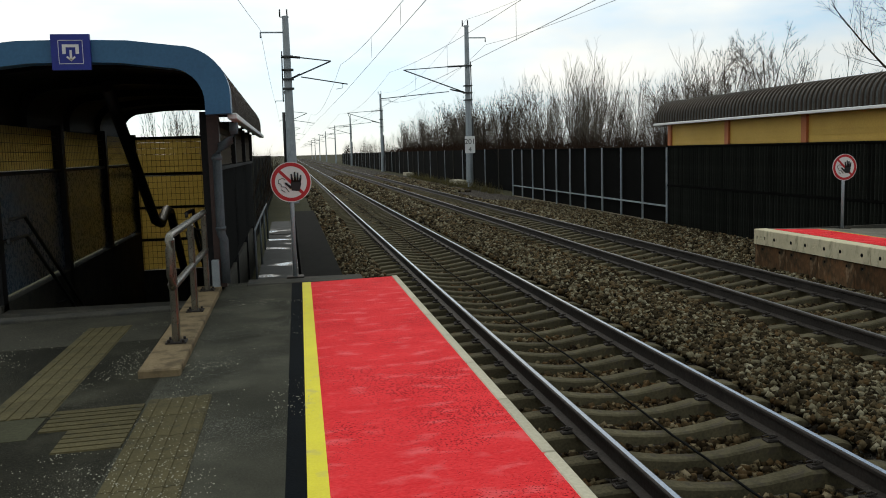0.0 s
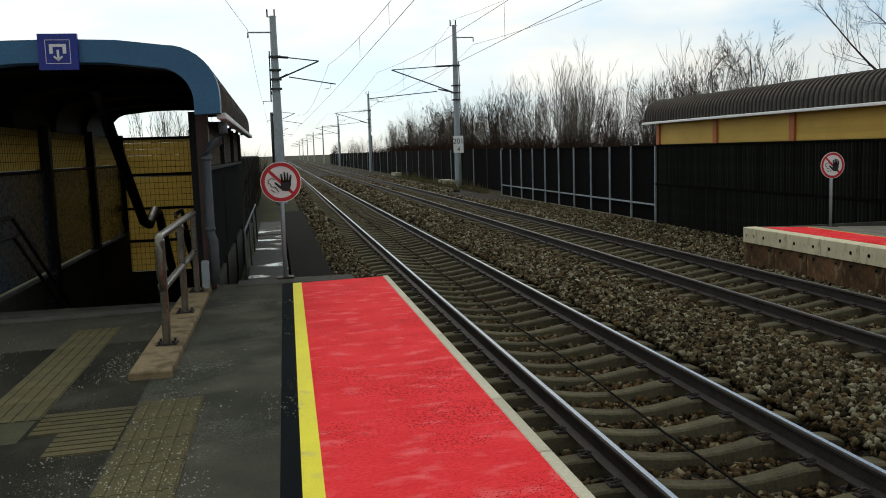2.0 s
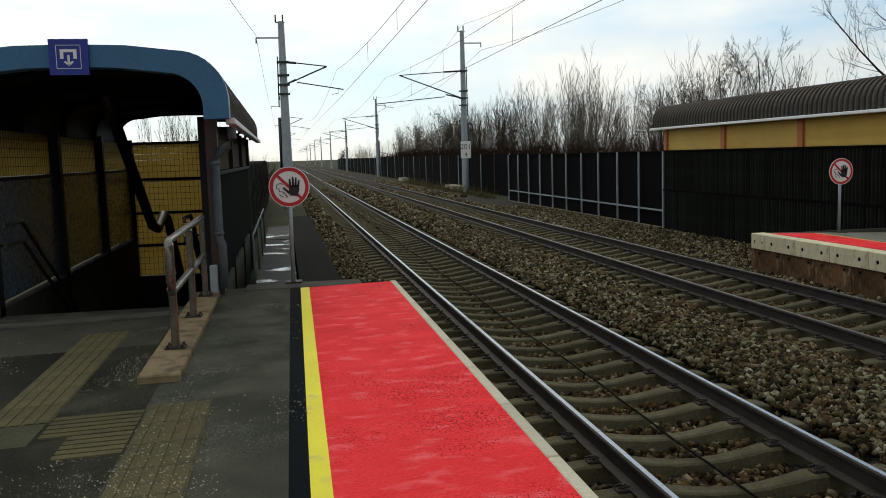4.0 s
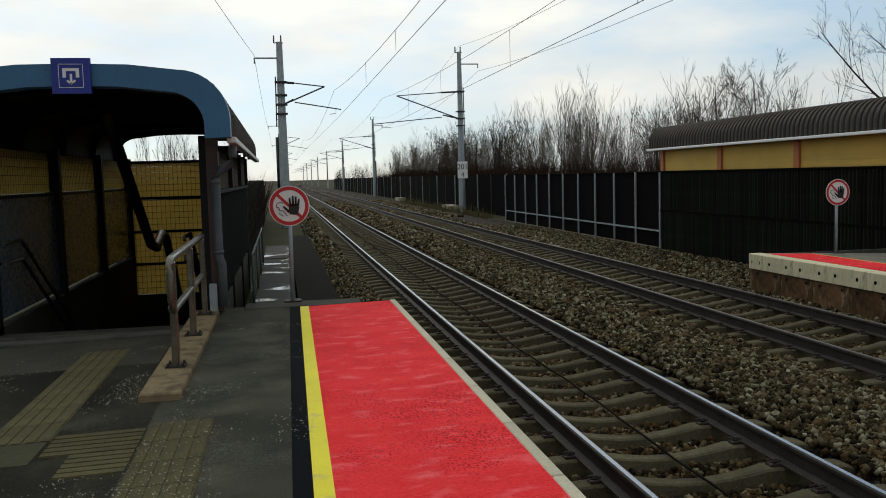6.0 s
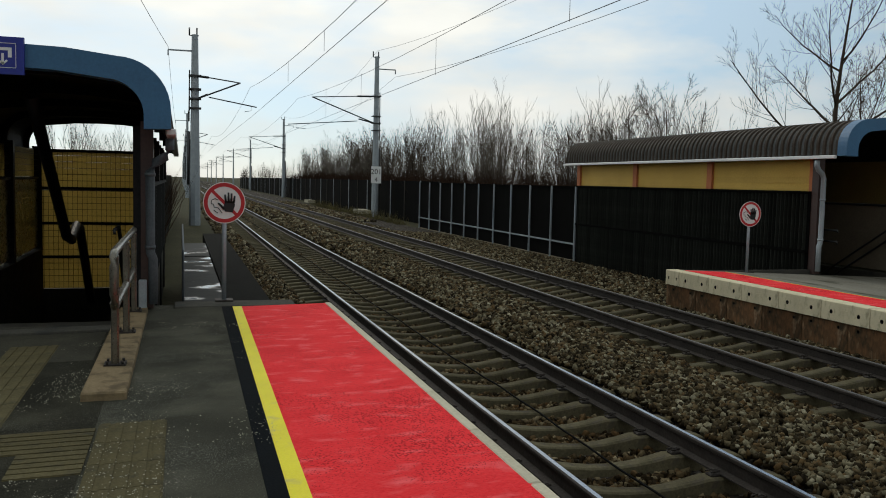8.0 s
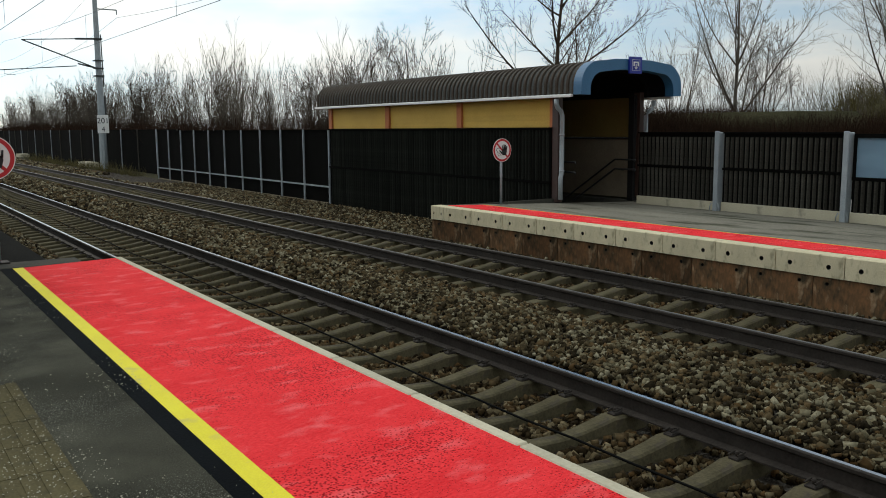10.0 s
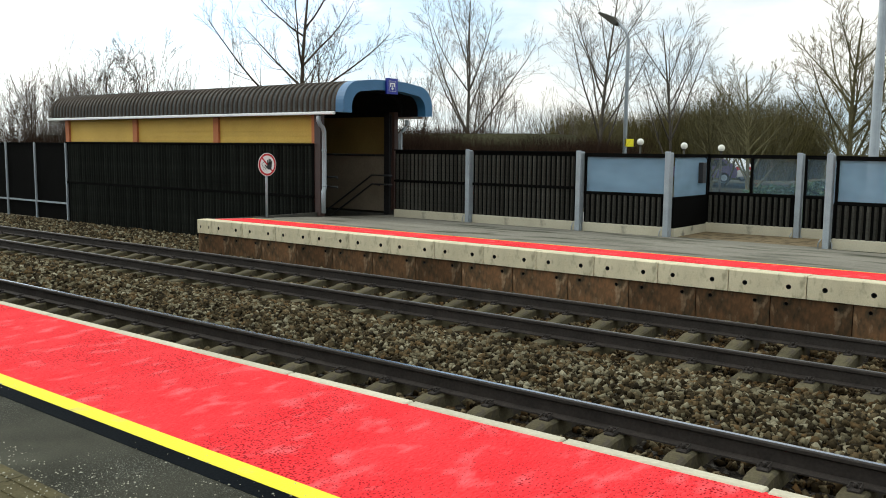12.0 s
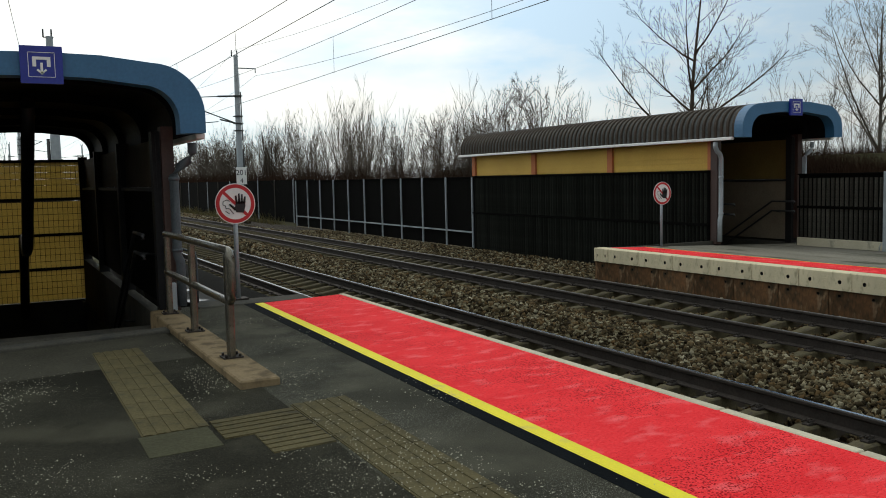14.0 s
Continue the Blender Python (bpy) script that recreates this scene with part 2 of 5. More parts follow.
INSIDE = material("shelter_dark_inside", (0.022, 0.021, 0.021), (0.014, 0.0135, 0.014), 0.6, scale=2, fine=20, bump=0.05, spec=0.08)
BROWN = material("brown_column", (0.06, 0.028, 0.02), (0.04, 0.02, 0.016), 0.55, scale=3, fine=30, bump=0.05)
TACTILE = material("tactile_paving", (0.112, 0.093, 0.046), (0.062, 0.052, 0.027), 0.8, scale=2.5, fine=60, bump=0.4,
                   c3=(0.05, 0.045, 0.03), c3_at=0.62, vary=0.1)
TAN = material("tan_concrete", (0.24, 0.175, 0.10), (0.16, 0.12, 0.07), 0.85, scale=3, fine=50, bump=0.3, c3=(0.10, 0.075, 0.045), c3_at=0.55)
WET = material("wet_concrete", (0.032, 0.032, 0.028), (0.016, 0.016, 0.014), 0.75, scale=1.6, fine=20, bump=0.05, c3=(0.03, 0.03, 0.027), c3_at=0.5, spec=0.3)
# shallow puddles: smooth where a broad noise is high
wtn, wtl = WET.node_tree.nodes, WET.node_tree.links
w_pud, w_pr, w_tco = wtn.new("ShaderNodeTexNoise"), wtn.new("ShaderNodeMapRange"), wtn.new("ShaderNodeTexCoord")
w_pud.inputs["Scale"].default_value, w_pud.inputs["Detail"].default_value = 1.3, 3
for key, value in (("From Min", 0.55), ("From Max", 0.63), ("To Min", 0.95), ("To Max", 0.06)):
    w_pr.inputs[key].default_value = value
wtl.new(w_tco.outputs["Object"], w_pud.inputs["Vector"])
wtl.new(w_pud.outputs["Fac"], w_pr.inputs["Value"])
wtl.new(w_pr.outputs[0], wtn["Principled BSDF"].inputs["Roughness"])
TROUGH = material("dark_trough_cover", (0.011, 0.011, 0.009), (0.006, 0.006, 0.0055), 0.95, scale=2, fine=40, bump=0.4, spec=0.02)
WALLIN = material("beige_wall_panel", (0.22, 0.18, 0.13), (0.16, 0.13, 0.094), 0.7, scale=2, fine=30, bump=0.08)
GREYBLUE = material("greyblue_wall_panel", (0.12, 0.17, 0.23), (0.08, 0.115, 0.16), 0.28, scale=1, fine=20, bump=0.03)
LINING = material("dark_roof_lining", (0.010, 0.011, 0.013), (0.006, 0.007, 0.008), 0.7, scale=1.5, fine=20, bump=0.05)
BARK = material("bark", (0.080, 0.062, 0.046), (0.042, 0.032, 0.024), 0.9, scale=3, fine=25, bump=0.3, vary=0.25)
TWIG = material("brown_twigs", (0.060, 0.034, 0.022), (0.030, 0.018, 0.012), 0.9, scale=0.4, fine=5, bump=0)
WIRE = material("wire", (0.06, 0.06, 0.06), (0.04, 0.04, 0.04), 0.5, 0.6, scale=5, fine=30, bump=0)


# thin panels let some daylight through
pn, pl = PANEL_LIT.node_tree.nodes, PANEL_LIT.node_tree.links
p_tr, p_mx = pn.new("ShaderNodeBsdfTranslucent"), pn.new("ShaderNodeMixShader")
p_mx.inputs["Fac"].default_value = 0.6
pl.new(pn["Principled BSDF"].inputs["Base Color"].links[0].from_socket, p_tr.inputs["Color"])
pl.new(pn["Principled BSDF"].outputs[0], p_mx.inputs[1])
pl.new(p_tr.outputs[0], p_mx.inputs[2])
pl.new(p_mx.outputs[0], pn["Material Output"].inputs["Surface"])


# ---- building helpers ----
def box(bm, x0, x1, y0, y1, z0, z1, bevel=0.0):
    made = bmesh.ops.create_cube(bm, size=1.0, matrix=Matrix.Translation(((x0 + x1) / 2, (y0 + y1) / 2, (z0 + z1) / 2))
                                 @ Matrix.Diagonal((abs(x1 - x0), abs(y1 - y0), abs(z1 - z0), 1)))
    if bevel:
        edges = list({e for v in made["verts"] for e in v.link_edges})
        bmesh.ops.bevel(bm, geom=edges, offset=bevel, segments=1, affect="EDGES", profile=0.5)


def tube(bm, pts, r, n=8, r_end=None, caps=True):
    """A round tube along the points."""
    pts = [Vector(p) for p in pts]
    rings, up = [], Vector((0, 0, 1))
    for i, p in enumerate(pts):
        d = (pts[min(i + 1, len(pts) - 1)] - pts[max(i - 1, 0)]).normalized()
        a = d.cross(up if abs(d.z) < 0.95 else Vector((1, 0, 0))).normalized()
        c = d.cross(a)
        rad = r if r_end is None else r + (r_end - r) * i / (len(pts) - 1)
        rings.append([bm.verts.new(p + rad * (math.cos(2 * math.pi * k / n) * a + math.sin(2 * math.pi * k / n) * c)) for k in range(n)])
    for q, s in zip(rings, rings[1:]):
        for k in range(n):
            f = bm.faces.new((q[k], q[(k + 1) % n], s[(k + 1) % n], s[k]))
            f.smooth = n > 5
    if caps:
        bm.faces.new(rings[0][::-1])
        bm.faces.new(rings[-1])


def prism(bm, outline, axis, a, b):
    """A flat outline of pairs, pushed from a to b along an axis."""
    def at(p, h):
        return {"x": (h, p[0], p[1]), "y": (p[0], h, p[1]), "z": (p[0], p[1], h)}[axis]
    lo, hi = [bm.verts.new(at(p, a)) for p in outline], [bm.verts.new(at(p, b)) for p in outline]
    bm.faces.new(lo)
    bm.faces.new(hi[::-1])
    for i in range(len(outline)):
        j = (i + 1) % len(outline)
        bm.faces.new((lo[j], lo[i], hi[i], hi[j]))


def mesh_of(name, bm, *mats):
    bmesh.ops.recalc_face_normals(bm, faces=bm.faces)
    me = bpy.data.meshes.new(name)
    bm.to_mesh(me)
    bm.free()
    for m in mats:
        me.materials.append(m)
    return me


def part(name, bm, mat, parent=None, label="", at=(0, 0, 0)):
    ob = new(name, mesh_of(name, bm, *(mat if isinstance(mat, (list, tuple)) else (mat,))) if isinstance(bm, bmesh.types.BMesh) else bm)
    ob.location = at
    ob.parent = parent
    return tagged(ob, label)


def thing(name, at, label, category, group="", kind=""):
    return tagged(new(name), label, category, group, kind) if at is None else place(tagged(new(name), label, category, group, kind), at)


def place(ob, at):
    ob.location = at
    return ob


def solid(name, mat, *boxes, bevel=0.0, parent=None, label="", category="", kind="", group=""):
    bm = bmesh.new()
    for b in boxes:
        box(bm, *b, bevel=bevel)
    return tagged(part(name, bm, mat, parent), label, category, group, kind)


def island_vary(m, amount):
    """Each loose piece of a joined mesh a little lighter or darker."""
    n, l = m.node_tree.nodes, m.node_tree.links
    b = n["Principled BSDF"]
    old = b.inputs["Base Color"].links[0].from_socket
    g, mr, hs = n.new("ShaderNodeNewGeometry"), n.new("ShaderNodeMapRange"), n.new("ShaderNodeHueSaturation")
    mr.inputs["To Min"].default_value, mr.inputs["To Max"].default_value = 1 - amount, 1 + amount
    l.new(g.outputs["Random Per Island"], mr.inputs["Value"])
    l.new(mr.outputs[0], hs.inputs["Value"])
    l.new(old, hs.inputs["Color"])
    l.new(hs.outputs["Color"], b.inputs["Base Color"])


def island_shades(m, shades):
    """Each loose stone takes its own colour from a row of (position, colour), tinted by the material."""
    n, l = m.node_tree.nodes, m.node_tree.links
    b = n["Principled BSDF"]
    old = b.inputs["Base Color"].links[0].from_socket
    g, rp, mx = n.new("ShaderNodeNewGeometry"), n.new("ShaderNodeValToRGB"), n.new("ShaderNodeMixRGB")
    rp.color_ramp.elements.remove(rp.color_ramp.elements[1])
    rp.color_ramp.elements[0].position, rp.color_ramp.elements[0].color = shades[0][0], (*shades[0][1], 1)
    for at, colour in shades[1:]:
        rp.color_ramp.elements.new(at).color = (*colour, 1)
    mx.blend_type = "MULTIPLY"
    mx.inputs["Fac"].default_value = 1
    l.new(g.outputs["Random Per Island"], rp.inputs["Fac"])
    l.new(rp.outputs["Color"], mx.inputs["Color1"])
    l.new(old, mx.inputs["Color2"])
    l.new(mx.outputs["Color"], b.inputs["Base Color"])


STONE_SHADES = ((0.0, (0.028, 0.022, 0.015)), (0.3, (0.07, 0.055, 0.036)), (0.5, (0.15, 0.118, 0.078)), (0.62, (0.20, 0.13, 0.072)),
                      (0.75, (0.22, 0.195, 0.145)), (0.9, (0.36, 0.33, 0.26)), (1.0, (0.50, 0.47, 0.40)))
island_shades(STONE, STONE_SHADES)
island_shades(DUSTY_SHADED_STONE, STONE_SHADES)
island_vary(TWIG, 0.5)

# ---- ground and platforms ----
Z2 = -0.11                  # top of the far platform at its edge
Z2B = -0.34                 # and at its back wall
RAIL_Z = -0.62
SLEEPER_Z = RAIL_Z - 0.18
TRACKS = (1.75, 5.93)
EDGE2 = 7.64


def sheet(name, mat, xs, ys, z, holes=(), **tags):
    bm = bmesh.new()
    grid = [[bm.verts.new((x, y, z)) for y in ys] for x in xs]
    for i in range(len(xs) - 1):
        for j in range(len(ys) - 1):
            if (i, j) not in holes:
                bm.faces.new((grid[i][j], grid[i + 1][j], grid[i + 1][j + 1], grid[i][j + 1]))
    return tagged(part(name, bm, mat), **tags)


sheet("ground", GRASS, (-1500, -4.95, -2.45, 11.35, 14.0, 1500), (-1200, -1.3, 5.6, 10.2, 16, 2500), -1.06,
      holes=((1, 1), (1, 2), (3, 2), (3, 3)), kind="structure", category="ground", label="flat brown grass land reaching the horizon")


def bed_z(x, y):
    left = 0.0 if y < 0.4 else max(0.0, 0.25 - x) * 0.35
    right = max(0.0, x - 7.5) * 0.055 if y > 4.7 else 0.0
    heap = 0.07 * math.exp(-((x - 3.84) / 0.55) ** 2)
    sunk = 0.09 if abs(x - TRACKS[0]) < 1.3 else 0.08 if abs(x - TRACKS[1]) < 1.1 else 0.0
    return -0.85 + heap - left - right - sunk


bm = bmesh.new()
ys = [-45 + 1.5 * i for i in range(60)] + [46 + 6 * i for i in range(70)]
xs = [-1.2 + 0.3 * i for i in range(41)]
grid = [[bm.verts.new((x, y, bed_z(x, y) + 0.015 * noise.noise((x * 3, y * 3, 0)))) for x in xs] for y in ys]
for a, b in zip(grid, grid[1:]):
    for i in range(len(xs) - 1):
        bm.faces.new((a[i], a[i + 1], b[i + 1], b[i]))
tagged(part("ballast_bed", bm, BALLAST_BED), "bed of dirty brown railway ballast", "ballast", kind="structure")

# near platform: asphalt with its strips
bm = bmesh.new()
prism(bm, [(-16, -45), (-1.30, -45), (-1.30, 0.35), (-2.42, 0.35), (-2.42, -1.45), (-5.05, -1.45), (-5.05, 0.35), (-16, 0.35)], "z", -1.2, 0.0)
tagged(part("platform_surface", bm, ASPHALT), "dark worn asphalt platform strewn with pale grit", "platform", kind="structure")


def strip(name, mat, x_left, x_right, y_end, top, label, category):
    """A strip of the platform, whose painted lines run slightly askew: sides as (x at the far end, drift a metre)."""
    bm = bmesh.new()
    lo = -14.0
    outline = [(x_left[0], y_end), (x_right[0], y_end), (x_right[0] + x_right[1] * lo, lo), (x_right[0] + x_right[1] * lo, -45), (x_left[0] + x_left[1] * lo, -45), (x_left[0] + x_left[1] * lo, lo)]
    prism(bm, outline, "z", -0.5, top)
    return tagged(part(name, bm, mat), label, category, kind="structure")


SKEW = 0.0125
strip("dark_strip", DARK_SEAL, (-1.34, 0.009), (-1.21, SKEW), 0.02, 0.002, "dark bitumen strip beside the yellow line", "platform strip")
strip("yellow_line", YELLOW, (-1.21, SKEW), (-1.103, SKEW), -0.02, 0.004, "yellow painted safety line along the platform", "safety line")
strip("red_strip", RED, (-1.103, SKEW), (-0.058, 0), -0.04, 0.003, "bright red coated danger strip, slightly worn", "platform strip")
solid("platform_wall", CONC_DARK, (-1.28, -0.05, -45, 0.0, -1.2, -0.13), kind="structure", category="platform wall", label="dark concrete wall under the platform edge")
solid("platform_end_sill", CONC_DARK, (-1.9, -0.42, 0.02, 0.5, -1.2, -0.02), bevel=0.015, kind="structure", category="sill", label="weathered concrete sill at the platform end")
solid("service_path", WET, *[(-1.80, -1.24, 0.5 + 3.7 * i, 4.17 + 3.7 * i, -1.2, -0.10 - 0.012 * (i == 1)) for i in range(3)],
      kind="structure", category="path", label="wet concrete slab path behind the platform")
solid("cable_trough", TROUGH, (-1.20, -0.62, 0.52, 16, -1.2, -0.14), kind="structure", category="cable trough", label="dark covered cable trough beside the track")

path_rail = thing("path_handrail", (-1.79, 0.6, -0.1), "thin grey handrail beside the wet service path", "handrail")
bm = bmesh.new()
tube(bm, [(0, 0, 0.0), (0, 0, 0.66), (0, 0.05, 0.71), (0, 6.3, 0.71), (0, 6.35, 0.66), (0, 6.35, 0)], 0.016, 8)
part("tube_rail", bm, PIPE, path_rail)
for y in (2.1, 4.2):
    bm = bmesh.new()
    tube(bm, [(0, y, 0), (0, y, 0.70)], 0.014, 8)
    part("post", bm, PIPE, path_rail)

fence = thing("side_fence", (-2.5, 12.6, -1.1), "black panel fence beyond the near shelter", "fence")
for i in range(9):
    solid("panel", FENCE, (0.0, 0.08, 4.0 * i, 4.0 * i + 3.95, 0.0, 2.6), parent=fence)
    solid("post", CONC_DARK, (-0.03, 0.12, 4.0 * i - 0.06, 4.0 * i + 0.0, 0.0, 2.68), parent=fence)

# stair threshold and the raised kerb under the handrail
solid("stair_threshold", CONC_DARK, (-5.05, -2.5, -1.45, -1.22, -1.2, 0.035), bevel=0.01, kind="structure", category="threshold", label="worn concrete threshold at the stair head")
solid("railing_kerb", TAN, (-2.5, -2.19, -4.38, -0.12, -0.3, 0.012), bevel=0.012, kind="structure", category="kerb", label="tan concrete kerb carrying the handrail")

# far platform
bm = bmesh.new()
prism(bm, [(7.88, -1.2), (7.88, Z2 - 0.004), (13.55, Z2B), (15.4, Z2B - 0.03), (15.4, -1.2)], "y", -45, 4.62)
tagged(part("far_platform_surface", bm, material("pale_asphalt", (0.24, 0.22, 0.175), (0.14, 0.13, 0.105), 0.9, scale=1.2, fine=40, bump=0.5,
       c3=(0.06, 0.06, 0.04), c3_at=0.60, stretch=(1, 0.35, 1))), "pale worn asphalt platform with mossy patches", "platform", kind="structure")
slope2 = (Z2B - Z2) / (13.55 - 7.95)
for nm, mat, x0, x1, lift, lab in (("red_strip", RED, 7.91, 8.85, 0.004, "bright red coated strip of the far platform"),
                                   ("yellow_line", YELLOW, 8.85, 8.88, 0.005, "thin yellow line behind the red strip")):
    bm = bmesh.new()
    za, zb = Z2 + slope2 * (x0 - 7.95) + lift, Z2 + slope2 * (x1 - 7.95) + lift
    prism(bm, [(x0, za - 0.05), (x0, za), (x1, zb), (x1, zb - 0.05)], "y", -45, 4.4)
    tagged(part(nm, bm, mat), lab, "platform strip", kind="structure")
solid("far_platform_end_wall", CONC_DARK, (7.7, 11.2, 4.62, 4.68, -1.2, Z2 - 0.03), kind="structure", category="platform wall", label="dark concrete end wall of the far platform")
far_land = sheet("car_park", material("car_park_asphalt", (0.28, 0.275, 0.26), (0.21, 0.205, 0.195), 0.85, scale=0.6, fine=30, bump=0.3),
                 (15.4, 90), (-70, 2), -0.42, kind="structure", category="car park", label="pale asphalt car park behind the glass screen")

# ---- tracks ----
RAIL_HALF = ((0.019, 0), (0.030, -0.005), (0.035, -0.011), (0.035, -0.034), (0.009, -0.05), (0.009, -0.145), (0.075, -0.160), (0.075, -0.172))


def rail_mesh(top):
    bm = bmesh.new()
    outline = [(x, z) for x, z in RAIL_HALF] + [(-x, z) for x, z in reversed(RAIL_HALF)]
    prism(bm, outline, "y", -50, 480)
    bmesh.ops.recalc_face_normals(bm, faces=bm.faces)
    for f in bm.faces:
        f.material_index = 1 if f.normal.z > 0.97 and f.calc_center_median().z > -0.002 else 0
    return mesh_of("rail", bm, RAIL_SIDE, top)


def sleeper_mesh():
    """A concrete sleeper whose top dips towards its middle."""
    bm = bmesh.new()
    rows = []
    for x, wid, z in ((-1.3, 0.09, -0.05), (-1.22, 0.092, -0.02), (-0.95, 0.092, 0.0), (-0.55, 0.092, 0.0), (-0.4, 0.085, -0.028), (-0.2, 0.078, -0.055), (0, 0.074, -0.065),
                      (0.2, 0.078, -0.055), (0.4, 0.085, -0.028), (0.55, 0.092, 0.0), (0.95, 0.092, 0.0), (1.22, 0.092, -0.02), (1.3, 0.09, -0.05)):
        rows.append([bm.verts.new((x, y, h)) for y, h in ((-wid - 0.012, -0.2), (-wid, z - 0.015), (-wid + 0.02, z), (wid - 0.02, z), (wid, z - 0.015), (wid + 0.012, -0.2))])
    for a, b in zip(rows, rows[1:]):
        for k in range(5):
            bm.faces.new((a[k], a[k + 1], b[k + 1], b[k]))
    bm.faces.new(rows[0])
    bm.faces.new(rows[-1][::-1])
    return bm


def clip_mesh():
    bm = bmesh.new()
    box(bm, -0.05, 0.05, -0.045, 0.045, -0.01, 0.02, bevel=0.008)
    tube(bm, [(0, 0, 0.02), (0, 0, 0.055)], 0.014, 6)
    tube(bm, [(-0.05, -0.04, 0.04), (0.03, -0.04, 0.05), (0.03, 0.04, 0.04), (-0.05, 0.04, 0.03)], 0.008, 5)
    return mesh_of("clip", bm, RAIL_SIDE)


SLEEPER_ME, CLIP_ME = mesh_of("sleeper", sleeper_mesh(), SLEEPER), clip_mesh()
for tx, top, lab, y_first in ((TRACKS[0], RAIL_TOP, "railway track with polished rails on concrete sleepers", -5.45),
                              (TRACKS[1], RAIL_TOP_DULL, "railway track with dull brown rails on concrete sleepers", -8.62)):
    track = thing("railway_track", (tx, 0, RAIL_Z), lab, "railway track", "pair of tracks")
    me = rail_mesh(top)
    for side in (-0.7525, 0.7525):
        part("rail", me, None, track, at=(side, 0, 0))
    y = y_first - 0.6 * 40
    for i in range(150):
        s = part("sleeper", SLEEPER_ME, None, track, at=(0, y + 0.6 * i, -0.18))
        if 26 < i < 76:
            for cx in (-0.865, -0.64, 0.64, 0.865):
                c = part("clip", CLIP_ME, None, s, at=(cx, 0, 0.0))
                c.rotation_euler.z = 0 if cx in (-0.865, 0.64) else math.pi
    bm = bmesh.new()
    for i in range(150, 600):
        yy = y + 0.6 * i
        box(bm, -1.3, 1.3, yy - 0.13, yy + 0.13, -0.36, -0.19)
    tagged(part("far_sleeper", bm, SLEEPER, track), kind="stuff")
bm = bmesh.new()
tube(bm, [(1.78 + 0.02 * math.sin(0.7 * k), -14 + 0.6 * k, SLEEPER_Z - 0.045 + 0.01 * (k % 2)) for k in range(170)], 0.010, 6)
tagged(part("track_cable", bm, CABLE), "black signal cable lying along the sleepers", "cable")

# ballast stones
rng = np.random.default_rng(5)


def stones(count, x0, x1, y0, y1, smin, smax, sleepers):
    p = np.column_stack([rng.uniform(x0, x1, count), rng.uniform(y0, y1, count)])
    keep = np.ones(count, bool)
    in_track = np.zeros(count, bool)
    for tx, yf in zip(TRACKS, (-5.45, -8.62)):
        dx = np.abs(p[:, 0] - tx)
        for r in (0.7525,):
            keep &= np.abs(dx - r) > 0.085
        near = dx < 1.27
        ph = np.abs((p[:, 1] - yf + 0.3) % 0.6 - 0.3)
        keep &= ~(near & (ph < 0.15) & ((dx < 1.1) | (rng.random(count) < 0.6)))
        in_track |= dx < 1.32
    p, in_track = p[keep], in_track[keep]
    z = np.array([bed_z(a, b) for a, b in p]) + np.where(in_track, -0.005, 0.0) + rng.uniform(-0.005, 0.04, len(p))
    size = rng.uniform(smin, smax, len(p))
    cube = np.array([[-1, -1, -1], [1, -1, -1], [1, 1, -1], [-1, 1, -1], [-1, -1, 1], [1, -1, 1], [1, 1, 1], [-1, 1, 1]]) * 0.5
    v = cube[None] * rng.uniform(0.5, 1.2, (len(p), 1, 3)) * np.array([1.12, 0.95, 0.72]) + rng.normal(0, 0.10, (len(p), 8, 3))
    q = rng.normal(size=(len(p), 4))
    q /= np.linalg.norm(q, axis=1)[:, None]
    w, a, b, c = q.T
    R = np.stack([np.stack([1 - 2 * (b * b + c * c), 2 * (a * b - w * c), 2 * (a * c + w * b)], -1),
                  np.stack([2 * (a * b + w * c), 1 - 2 * (a * a + c * c), 2 * (b * c - w * a)], -1),
                  np.stack([2 * (a * c - w * b), 2 * (b * c + w * a), 1 - 2 * (a * a + b * b)], -1)], 1)
    v = np.einsum("nij,nkj->nki", R, v) * size[:, None, None]
    v += np.column_stack([p, z])[:, None, :]
    return v, in_track


sets = [stones(72000, 0.03, 7.6, -12.5, 1, 0.034, 0.068, True), stones(40000, -0.4, 7.6, 1, 16, 0.042, 0.08, True),
        stones(14000, 7.6, 10.75, 4.75, 30, 0.042, 0.08, True), stones(12000, -0.3, 8.0, 16, 40, 0.08, 0.13, True), stones(8000, -0.3, 9.5, 40, 80, 0.13, 0.2, True)]
CUBE_FACES = np.array([[0, 3, 2, 1], [4, 5, 6, 7], [0, 1, 5, 4], [1, 2, 6, 5], [2, 3, 7, 6], [3, 0, 4, 7]])
for nm, mat, lab, inside_track in (("ballast_stones", STONE, "loose crushed brown-grey ballast stones", False),
                                   ("track_stones", DUSTY_SHADED_STONE, "ballast stones brown with brake dust, darkened by painted shade", True)):
    allv = np.concatenate([v[k == inside_track] for v, k in sets])
    allf = ((np.arange(len(allv)) * 8)[:, None, None] + CUBE_FACES[None]).reshape(-1, 4)
    me = bpy.data.meshes.new(nm)
    me.vertices.add(len(allv) * 8)
    me.vertices.foreach_set("co", allv.astype(np.float32).ravel())
    me.loops.add(allf.size)
    me.loops.foreach_set("vertex_index", allf.astype(np.int32).ravel())
    me.polygons.add(len(allf))
    me.polygons.foreach_set("loop_start", np.arange(0, allf.size, 4, dtype=np.int32))
    me.update(calc_edges=True)
    me.validate()
    me.materials.append(mat)
    tagged(new(nm, me), lab, "ballast", kind="stuff")


